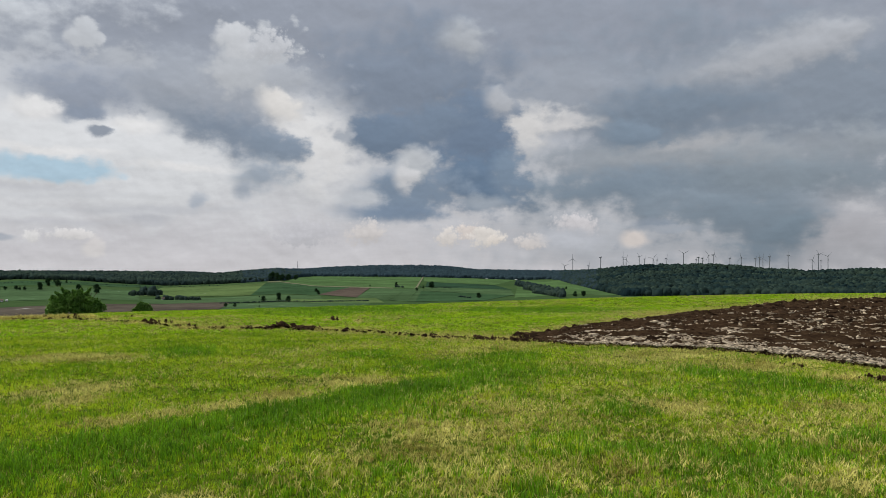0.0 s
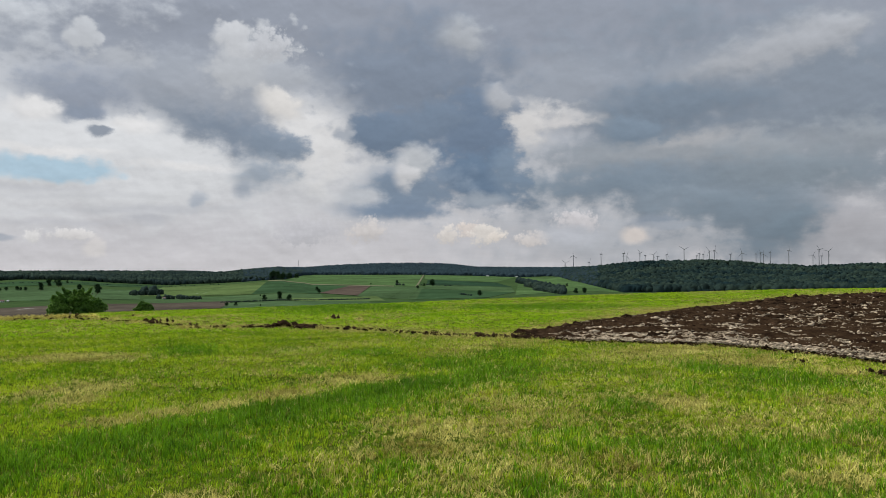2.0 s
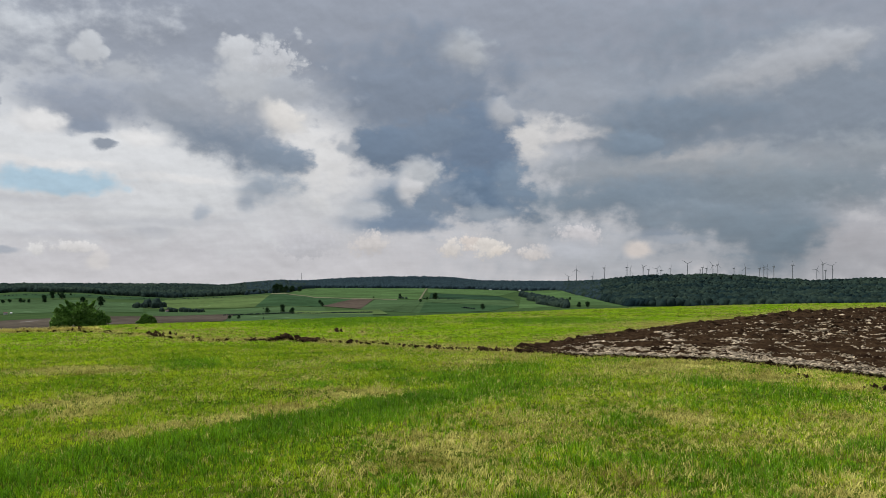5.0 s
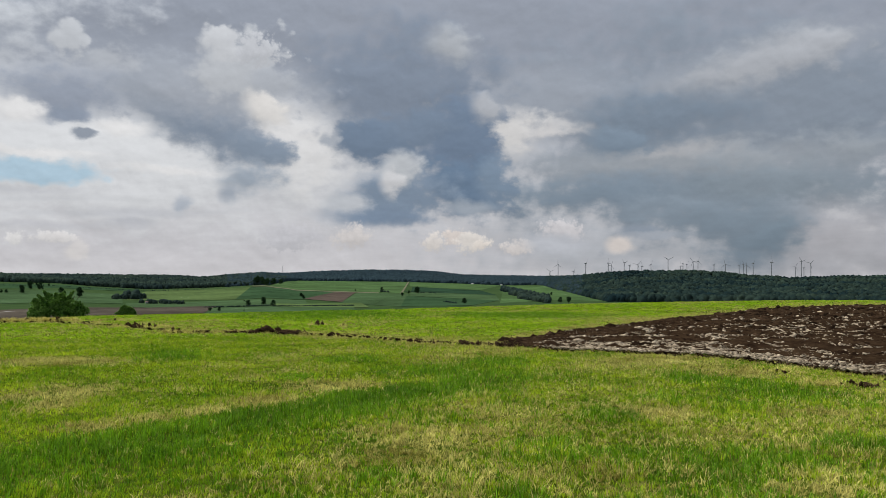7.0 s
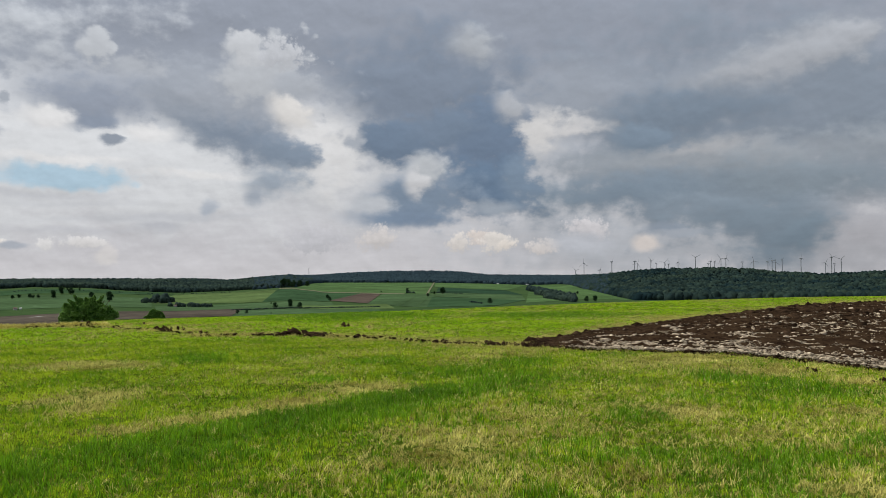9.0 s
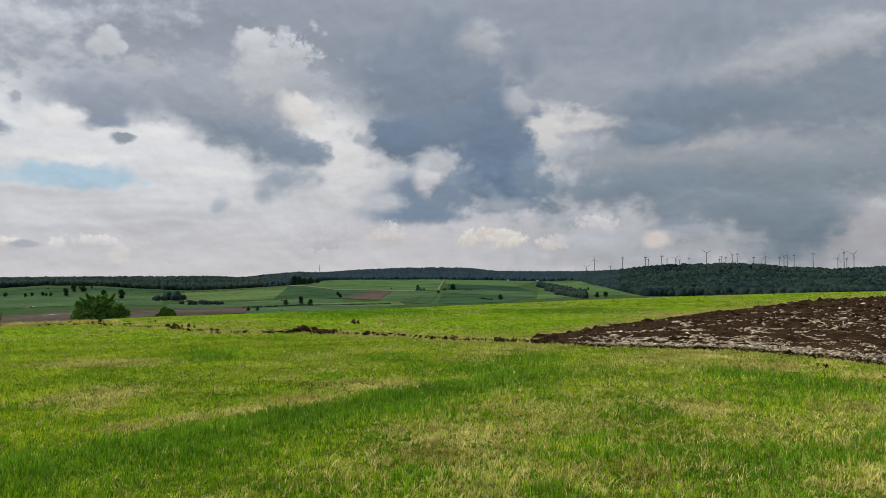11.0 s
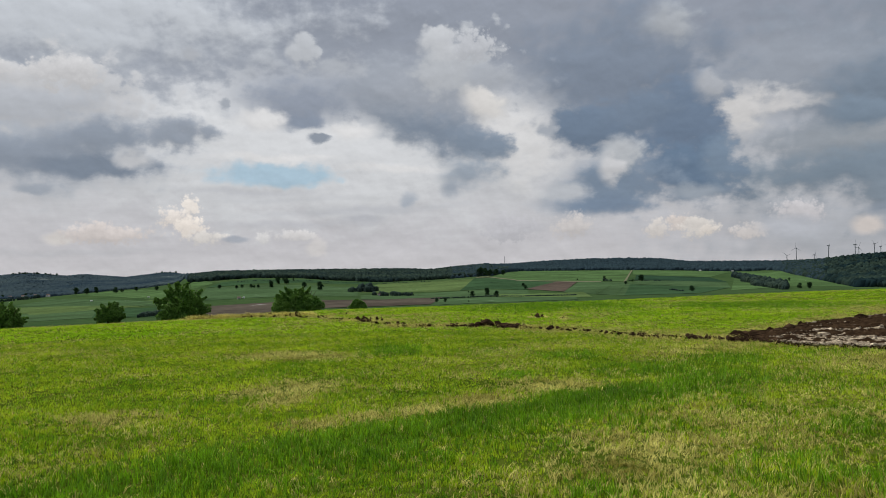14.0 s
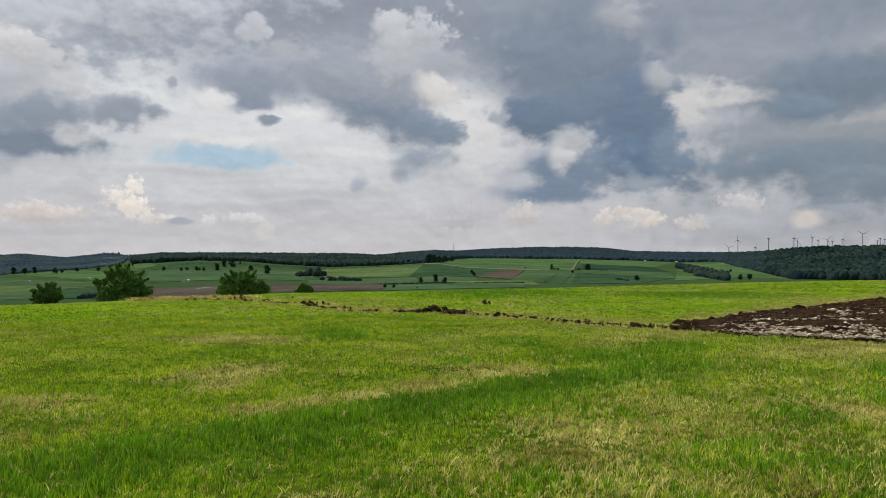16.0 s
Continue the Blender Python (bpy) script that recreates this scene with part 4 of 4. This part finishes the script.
# ---------------------------------------------------------------- bushes behind the brow
def leaf_cloud(rng, n, size, lobes):
    """Leaves on the outside of rounded lobes (x, y, z, radius), as folded diamonds."""
    L = np.array(lobes, float)
    w = L[:, 3] ** 1.1
    k = rng.choice(len(L), n, p=w / w.sum())
    d = rng.normal(0, 1, (n, 3))
    d /= np.linalg.norm(d, axis=1)[:, None]
    d[:, 2] = np.where(d[:, 2] < -0.4, -d[:, 2], d[:, 2])
    c = L[k, :3] + d * (L[k, 3] * rng.uniform(0.55, 1.12, n) ** 1.0)[:, None]
    c = c[c[:, 2] > 0.03]
    n = len(c)
    a = rng.normal(0, 1, (n, 3)) + np.array([0, 0, 0.5])
    a /= np.linalg.norm(a, axis=1)[:, None]
    bdir = np.cross(a, rng.normal(0, 1, (n, 3)))
    bdir /= np.linalg.norm(bdir, axis=1)[:, None]
    s = rng.uniform(0.6, 1.3, n)[:, None] * size
    fold = np.cross(a, bdir) * s * 0.18
    v = np.stack([c - a * s, c + bdir * s * 0.5 + fold, c + a * s, c - bdir * s * 0.5 + fold], 1).reshape(-1, 3)
    q = np.arange(n)[:, None] * 4
    f = np.concatenate([q + np.array([0, 1, 2]), q + np.array([0, 2, 3])])
    return v, f


def stick(points, r0, r1, sides=6):
    """A tapering branch along points."""
    vs, fs = [], []
    for i, p in enumerate(points):
        rad = r0 + (r1 - r0) * i / (len(points) - 1)
        for k in range(sides):
            a = 2 * math.pi * k / sides
            vs.append((p[0] + rad * math.cos(a), p[1] + rad * math.sin(a), p[2]))
    for i in range(len(points) - 1):
        for k in range(sides):
            a, b = i * sides + k, i * sides + (k + 1) % sides
            fs += [(a, b, b + sides), (a, b + sides, a + sides)]
    return np.array(vs, float), np.array(fs)


def bush(b, r, half, tall, leaves, label, seed, spread=1.0):
    rng = np.random.default_rng(seed)
    ob = new("bush")
    ob.matrix_basis = Matrix.Translation(spot(b, r)) @ pose(0, 0, 0, 0, 0, -b)
    tagged(ob, label, "bush", "bushes behind the field's brow")
    lobes = []
    # rounded masses over a dome that reaches down to the ground
    for k in range(70):
        a, e = rng.uniform(0, 2 * math.pi), math.asin(rng.uniform(0, 1))
        rad = rng.uniform(0.14, 0.26) * min(half, tall)
        reach = rng.uniform(0.72, 1.02)
        lobes.append(((half - rad) * math.cos(e) * math.cos(a) * reach, (half - rad) * 0.7 * math.cos(e) * math.sin(a) * reach, max(rad * 0.4, (tall * 0.95 - rad) * math.sin(e) * reach), rad))
    # leafy shoots fan out of the middle and stand out of the outline
    for k in range(46):
        a, e = rng.uniform(0, 2 * math.pi), rng.uniform(0.0, 1.57) ** 1.25 * 0.78
        reach = rng.uniform(0.85, 1.12)
        tip = (half * math.cos(e) * math.cos(a) * reach, 0.6 * half * math.cos(e) * math.sin(a) * reach, tall * 0.22 + 0.80 * tall * math.sin(e) ** 1.2 * reach)
        for u in (0.6, 0.68, 0.76, 0.84, 0.92, 1.0):
            lobes.append((tip[0] * u, tip[1] * u, tall * 0.18 + (tip[2] - tall * 0.18) * u, 0.16 * (1.2 - u) + 0.02))
    for k in range(7):
        x = rng.uniform(-0.7, 0.7) * half
        v, f = stick([(x * 0.2, 0, -0.1), (x * 0.6, rng.uniform(-0.2, 0.2), tall * 0.4), (x, rng.uniform(-0.3, 0.3), tall * 0.85)], 0.035, 0.008)
        part("stem", mesh_of("stem", v, f, BARK), ob)
    v, f = leaf_cloud(rng, int(leaves * 1.5), 0.062, lobes)
    part("crown", mesh_of("crown", v, f, LEAF), ob)
    return ob


BUSH = "dense dark green leafy bush on the field's brow"
bush(-23.8, 45, 1.52, 1.34, 21000, "broad dark green leafy bush behind dry turf", 301)
bush(-31.1, 41, 1.24, 1.66, 18000, "tall rounded dark green leafy bush", 302)
bush(-35.5, 42, 0.68, 0.98, 9000, "small dark green leafy bush", 303)
bush(-41.5, 40, 0.88, 1.06, 10000, "low pointed dark green leafy bush", 304)
bush(-19.8, 52, 0.55, 0.62, 4000, "low grey-green shrub at the field's edge", 305)

# a dark weed clump in the mown grass
weed = new("weed")
weed.matrix_basis = Matrix.Translation(spot(-42.3, 12.3))
tagged(weed, "dark green broad-leaved weed in the mown grass", "weed")
v, f = leaf_cloud(np.random.default_rng(77), 140, 0.035, [(0, 0, 0.05, 0.05), (0.03, 0, 0.08, 0.04)])
part("leaves", mesh_of("leaves", v, f, LEAF), weed)


# ---------------------------------------------------------------- trees among the far fields
def tree_kind(seed, tall, wide, low):
    """A tree of unit height: trunk with limbs, and a crown of leaf clumps."""
    rng = np.random.default_rng(seed)
    lobes = []
    for k in range(26):
        z = low + (tall - low) * rng.uniform(0.1, 0.95)
        reach = wide * math.sin(math.pi * min(0.95, (z - low) / (tall - low) * 0.85 + 0.12)) ** 0.7
        a = rng.uniform(0, 6.28)
        q = rng.uniform(0.2, 0.8) * reach
        lobes.append((q * math.cos(a), q * math.sin(a), z, rng.uniform(0.14, 0.22)))
    v, f = leaf_cloud(rng, 2000, 0.05, lobes)
    crown = mesh_of("crown", v, f, TREE_LEAF)
    trunk = mesh_of("trunk", *stick([(0, 0, -0.05), (0.01, 0, low * 1.1), (0.0, 0.01, tall * 0.75)], 0.035, 0.01), BARK)
    limbs = []
    for k in range(4):
        a = k * 1.6 + 0.4
        limbs.append(mesh_of("limb", *stick([(0, 0, low * (0.9 + 0.15 * k)), (0.5 * wide * math.cos(a), 0.5 * wide * math.sin(a), low + 0.35 * (tall - low))], 0.016, 0.005, 5), BARK))
    return crown, trunk, limbs


TREE_KINDS = [tree_kind(401, 1.0, 0.42, 0.10), tree_kind(402, 1.0, 0.52, 0.06), tree_kind(403, 1.0, 0.34, 0.10), tree_kind(404, 1.0, 0.62, 0.02)]


def far_tree(b, dip, tall, kind=0, wide=1.0, label="dark green broad-leaved tree between far fields", r=None):
    r = r or sighted(b, dip)
    ob = new("tree")
    ob.matrix_basis = Matrix.Translation(spot(b, r)) @ pose(0, 0, 0, 0, 0, (b * 97) % 360) @ Matrix.Diagonal((tall * wide, tall * wide, tall, 1))
    crown, trunk, limbs = TREE_KINDS[kind]
    bole = part("trunk", trunk, ob)
    for limb in limbs:
        part("limb", limb, bole)
    part("crown", crown, ob)
    return tagged(ob, label, "tree", "trees among the far fields")


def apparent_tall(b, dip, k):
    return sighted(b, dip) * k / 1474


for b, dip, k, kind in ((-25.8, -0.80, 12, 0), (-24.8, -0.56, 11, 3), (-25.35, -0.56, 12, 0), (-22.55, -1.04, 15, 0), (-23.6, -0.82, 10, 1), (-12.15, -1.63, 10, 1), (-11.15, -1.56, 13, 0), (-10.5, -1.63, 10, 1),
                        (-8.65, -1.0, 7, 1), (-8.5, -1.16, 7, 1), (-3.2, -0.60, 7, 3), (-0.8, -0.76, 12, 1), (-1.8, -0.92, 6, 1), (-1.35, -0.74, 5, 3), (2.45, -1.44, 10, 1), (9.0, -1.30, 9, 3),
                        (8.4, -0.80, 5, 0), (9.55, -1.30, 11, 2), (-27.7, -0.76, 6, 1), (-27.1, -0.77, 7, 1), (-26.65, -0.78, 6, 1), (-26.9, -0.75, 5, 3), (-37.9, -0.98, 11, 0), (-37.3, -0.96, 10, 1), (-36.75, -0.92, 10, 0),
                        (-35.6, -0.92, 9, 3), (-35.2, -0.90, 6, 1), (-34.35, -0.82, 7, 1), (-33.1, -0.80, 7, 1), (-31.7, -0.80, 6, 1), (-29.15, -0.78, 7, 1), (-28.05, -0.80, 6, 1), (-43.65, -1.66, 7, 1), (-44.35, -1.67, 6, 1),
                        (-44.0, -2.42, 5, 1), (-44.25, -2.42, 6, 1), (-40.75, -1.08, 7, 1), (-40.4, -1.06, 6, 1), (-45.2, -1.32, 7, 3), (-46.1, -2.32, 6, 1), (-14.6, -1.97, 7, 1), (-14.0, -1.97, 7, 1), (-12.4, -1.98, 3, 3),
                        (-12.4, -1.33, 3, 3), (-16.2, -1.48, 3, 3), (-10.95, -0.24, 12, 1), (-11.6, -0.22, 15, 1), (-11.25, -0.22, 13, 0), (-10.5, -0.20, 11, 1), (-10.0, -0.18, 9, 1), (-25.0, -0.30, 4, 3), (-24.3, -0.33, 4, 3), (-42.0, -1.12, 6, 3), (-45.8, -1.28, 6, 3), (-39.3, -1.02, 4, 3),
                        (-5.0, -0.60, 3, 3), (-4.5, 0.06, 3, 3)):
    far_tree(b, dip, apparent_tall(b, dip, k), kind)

# thickets: rows of small trees and bushes grown together
HEDGE = "dark green hedge thicket between far fields"


def thicket(ends, tall, n, label, seed, deep=6.0, mat=WOOD_NEAR):
    rng = np.random.default_rng(seed)
    b, r, h = [], [], []
    for (b0, d0), (b1, d1) in zip(ends[::2], ends[1::2]):
        r0, r1 = sighted(b0, d0), sighted(b1, d1)
        u = rng.uniform(0, 1, n)
        mid = r0 + (r1 - r0) * u
        b.append(b0 + (b1 - b0) * u)
        r.append(mid + rng.normal(0, deep, n))
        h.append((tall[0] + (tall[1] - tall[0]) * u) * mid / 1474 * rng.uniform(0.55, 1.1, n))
    b, r, h = np.concatenate(b), np.concatenate(r), np.concatenate(h)
    s = h * 0.45
    p = np.stack([r * np.sin(np.radians(b)), r * np.cos(np.radians(b)), ground(b, r) + h - s], 1)
    low = p.copy()
    low[:, 2] -= h - 2 * s + s * 0.6
    v, f = strew(CROWNS, np.concatenate([p, low]), np.concatenate([s, s]), rng)
    ob = new("thicket")
    tagged(ob, label, "thicket", "thickets among the far fields")
    part("crown", mesh_of("crown", v, f, mat, smooth=True), ob)


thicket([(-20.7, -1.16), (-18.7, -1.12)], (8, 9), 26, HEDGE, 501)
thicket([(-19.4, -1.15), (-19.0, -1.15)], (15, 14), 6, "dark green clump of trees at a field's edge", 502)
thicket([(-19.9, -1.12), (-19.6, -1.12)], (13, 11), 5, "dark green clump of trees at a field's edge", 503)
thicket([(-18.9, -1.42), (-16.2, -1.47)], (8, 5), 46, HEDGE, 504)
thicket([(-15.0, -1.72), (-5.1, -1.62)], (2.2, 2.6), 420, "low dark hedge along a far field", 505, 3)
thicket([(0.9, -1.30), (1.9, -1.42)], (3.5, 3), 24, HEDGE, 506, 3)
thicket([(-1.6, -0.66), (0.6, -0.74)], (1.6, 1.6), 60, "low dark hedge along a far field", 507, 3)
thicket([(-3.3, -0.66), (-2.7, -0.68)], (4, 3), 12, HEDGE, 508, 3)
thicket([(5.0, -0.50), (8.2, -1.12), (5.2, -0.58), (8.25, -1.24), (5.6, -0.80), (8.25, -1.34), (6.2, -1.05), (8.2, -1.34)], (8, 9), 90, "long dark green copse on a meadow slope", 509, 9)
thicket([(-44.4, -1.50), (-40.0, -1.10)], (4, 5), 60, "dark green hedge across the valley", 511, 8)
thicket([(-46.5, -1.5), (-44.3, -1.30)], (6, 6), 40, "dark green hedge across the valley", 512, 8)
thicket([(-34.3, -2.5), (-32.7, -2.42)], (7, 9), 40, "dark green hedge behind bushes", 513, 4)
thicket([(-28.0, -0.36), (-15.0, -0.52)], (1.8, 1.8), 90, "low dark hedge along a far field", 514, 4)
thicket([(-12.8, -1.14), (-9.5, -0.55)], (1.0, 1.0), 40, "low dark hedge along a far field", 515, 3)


# ---------------------------------------------------------------- wind turbines
def tube(r0, r1, z0, z1, sides=12):
    return stick([(0, 0, z0), (0, 0, (z0 + z1) / 2), (0, 0, z1)], r0, r1, sides)


def blade_mesh(length):
    """A rotor blade along z: thick at the root, broad at a fifth, thin at the tip."""
    bm = bmesh.new()
    rings = []
    for u, chord, thick in ((0, 1.1, 1.1), (0.06, 1.2, 1.0), (0.2, 2.2, 0.7), (0.5, 1.5, 0.4), (0.85, 0.9, 0.2), (1.0, 0.3, 0.08)):
        rings.append([bm.verts.new((chord * cx, thick * cy, length * u)) for cx, cy in ((-0.35, 0), (0.1, 0.5), (0.65, 0), (0.1, -0.5))])
    for a, b in zip(rings, rings[1:]):
        for k in range(4):
            bm.faces.new((a[k], a[(k + 1) % 4], b[(k + 1) % 4], b[k]))
    bm.faces.new(rings[-1])
    me = bpy.data.meshes.new("blade")
    bm.to_mesh(me)
    bm.free()
    me.materials.append(STEEL)
    return me


def box_mesh(name, sx, sy, sz, mat, bevel=0.3):
    bm = bmesh.new()
    bmesh.ops.create_cube(bm, size=1)
    bmesh.ops.scale(bm, vec=(sx, sy, sz), verts=bm.verts)
    bmesh.ops.bevel(bm, geom=bm.edges[:], offset=bevel, segments=2, affect="EDGES")
    me = bpy.data.meshes.new(name)
    bm.to_mesh(me)
    bm.free()
    me.materials.append(mat)
    return me


ROTOR_BLADE = blade_mesh(27)
NACELLE = box_mesh("nacelle", 3.4, 9.0, 3.6, STEEL, 0.6)
HUB = mesh_of("hub", blob(2, 3, 1.0, 0.0)[0] * 1.8, blob(2, 3, 1.0, 0.0)[1], STEEL, smooth=True)


def wind_turbine(b, height_angle, r, spin, yaw):
    x, y, z = spot(b, r)
    hub_z = EYE + r * math.tan(radians(height_angle))
    ob = new("wind_turbine")
    ob.matrix_basis = Matrix.Translation((x, y, z)) @ pose(0, 0, 0, 0, 0, yaw - b)
    tagged(ob, "slim grey three-bladed wind turbine behind a wooded hill", "wind turbine", "wind turbines on the far plateau")
    v, f = tube(2.4, 1.3, -2.0, hub_z - z, 10)
    part("tower", mesh_of("tower", v, f, STEEL, smooth=True), ob)
    part("nacelle", NACELLE, ob, at=pose(0, 1.5, hub_z - z + 1))
    hub = part("hub", HUB, ob, at=pose(0, -4.2, hub_z - z + 1))
    for k in range(3):
        part("blade", ROTOR_BLADE, hub, at=pose(0, 0, 0, 0, spin + 120 * k, 0))


for k, (b, e, r) in enumerate(((8.85, 1.27, 4300), (10.7, 1.36, 3900), (12.2, 1.38, 3800), (12.4, 1.22, 4500), (13.25, 1.40, 4200), (13.6, 1.24, 4500), (14.15, 1.28, 4400), (14.4, 1.17, 4600), (15.0, 1.28, 4600), (16.1, 1.60, 3700),
                               (17.05, 1.33, 4400), (17.3, 1.27, 4600), (17.7, 1.47, 4100), (18.0, 1.50, 4000), (19.0, 1.25, 4500), (19.7, 1.30, 4200), (20.55, 1.24, 4400), (20.8, 1.30, 4300), (21.0, 1.22, 4600), (21.4, 1.34, 4300),
                               (22.5, 1.42, 3800), (23.9, 1.12, 4700), (24.25, 1.46, 3700), (24.4, 1.06, 4700), (24.8, 1.34, 4100), (16.9, 1.18, 4700), (9.9, 0.82, 4800), (8.3, 0.80, 4800))):
    wind_turbine(b, e, r, (k * 47) % 120, (k * 31) % 40 + 50 if k % 3 else (k * 17) % 40 - 20)

# lattice mast beyond the middle wood
mast = new("radio_mast")
mr = 3000.0
mast.matrix_basis = Matrix.Translation(spot(-9.9, mr))
tagged(mast, "thin dark steel radio mast above the far wood", "mast")
mast_top = EYE + mr * math.tan(radians(1.12)) - spot(-9.9, mr)[2]
for k in range(3):
    a = k * 2.094
    v, f = stick([(1.5 * math.cos(a), 1.5 * math.sin(a), 0), (0.6 * math.cos(a), 0.6 * math.sin(a), mast_top)], 0.45, 0.3, 5)
    part("leg", mesh_of("leg", v, f, STEEL), mast)
for k in range(9):
    part("brace", box_mesh("brace", 2.2, 2.2, 0.3, STEEL, 0.05), mast, at=pose(0, 0, mast_top * (k + 0.5) / 9))


# ---------------------------------------------------------------- small buildings and bales far off
def farm_house(b, dip, wide, deep, tall, label, turn=0, r=None):
    r = r or sighted(b, dip)
    ob = new("house")
    ob.matrix_basis = Matrix.Translation(spot(b, r, 0.6)) @ pose(0, 0, 0, 0, 0, turn - b)
    tagged(ob, label, "house")
    part("wall", box_mesh("wall", wide, deep, tall, PLASTER, 0.05), ob, at=pose(0, 0, tall / 2))
    bm = bmesh.new()
    w, d, h = wide / 2 + 0.4, deep / 2 + 0.4, deep * 0.42
    pts = [bm.verts.new(p) for p in ((-w, -d, 0), (w, -d, 0), (w, d, 0), (-w, d, 0), (-w, 0, h), (w, 0, h))]
    for q in ((0, 1, 5, 4), (2, 3, 4, 5), (0, 4, 3), (1, 2, 5), (3, 2, 1, 0)):
        bm.faces.new([pts[i] for i in q])
    me = bpy.data.meshes.new("roof")
    bm.to_mesh(me)
    bm.free()
    me.materials.append(ROOFING)
    part("roof", me, ob, at=pose(0, 0, tall))
    for k in range(2):
        part("window", box_mesh("window", 1.1, 0.12, 1.3, STEEL, 0.02), ob, at=pose((k - 0.5) * wide * 0.5, -deep / 2 - 0.02, tall * 0.55))


farm_house(-40.9, -1.10, 10, 8, 5, "pale plastered house in the valley", 20)
farm_house(-40.2, -1.08, 12, 8, 5, "pale plastered house in the valley", -15)
farm_house(-39.5, -1.06, 9, 7, 5, "pale plastered house in the valley", 40)
farm_house(-41.6, -1.12, 9, 7, 5, "pale plastered house in the valley", 10)
farm_house(-27.9, -1.50, 3.2, 2.6, 1.5, "small dark-roofed field shed", 10)
farm_house(-18.55, -1.46, 2.6, 2.2, 1.4, "small pale field shed beside a hedge", 5)


def bale(b, dip, long, label):
    """A wrapped round bale on its side."""
    r = sighted(b, dip)
    v, f = stick([(0, 0, -long / 2), (0, 0, -long / 2 + 0.1), (0, 0, long / 2 - 0.1), (0, 0, long / 2)], 1.0, 1.0, 14)
    n = len(v)
    v = np.concatenate([v, [(0, 0, -long / 2), (0, 0, long / 2)]])
    caps = [(n, (k + 1) % 14, k) for k in range(14)] + [(n + 1, n - 14 + k, n - 14 + (k + 1) % 14) for k in range(14)]
    ob = new("bale", mesh_of("bale", v, np.concatenate([f, caps]), WRAP))
    ob.matrix_basis = Matrix.Translation(spot(b, r, 1.6)) @ pose(0, 0, 0, 0, 90, -b)
    tagged(ob, label, "bale", "wrapped bales on far meadows")


bale(-37.0, -1.42, 4.5, "white wrapped bale on a far meadow")
bale(-33.6, -1.27, 4.5, "white wrapped bale on a far meadow")
bale(-27.6, -1.49, 2.2, "white wrapped bale beside a field shed")
bale(3.0, -0.10, 5.5, "white wrapped bale on a far meadow")
bale(5.0, -0.17, 6.0, "white wrapped bale below the wood")

# ragged pines left standing on the crest of the blue hills
for k in range(30):
    b = -41.5 + k * 0.13 + 0.07 * math.sin(k * 5.1) if k < 20 else -33.1 + (k - 20) * 0.17
    far_tree(b, 0, 9 + (k * 37) % 8, 2, 0.85, "dark slender pine on a hazy hill crest", r=float(crest(b)[0]) - 5)
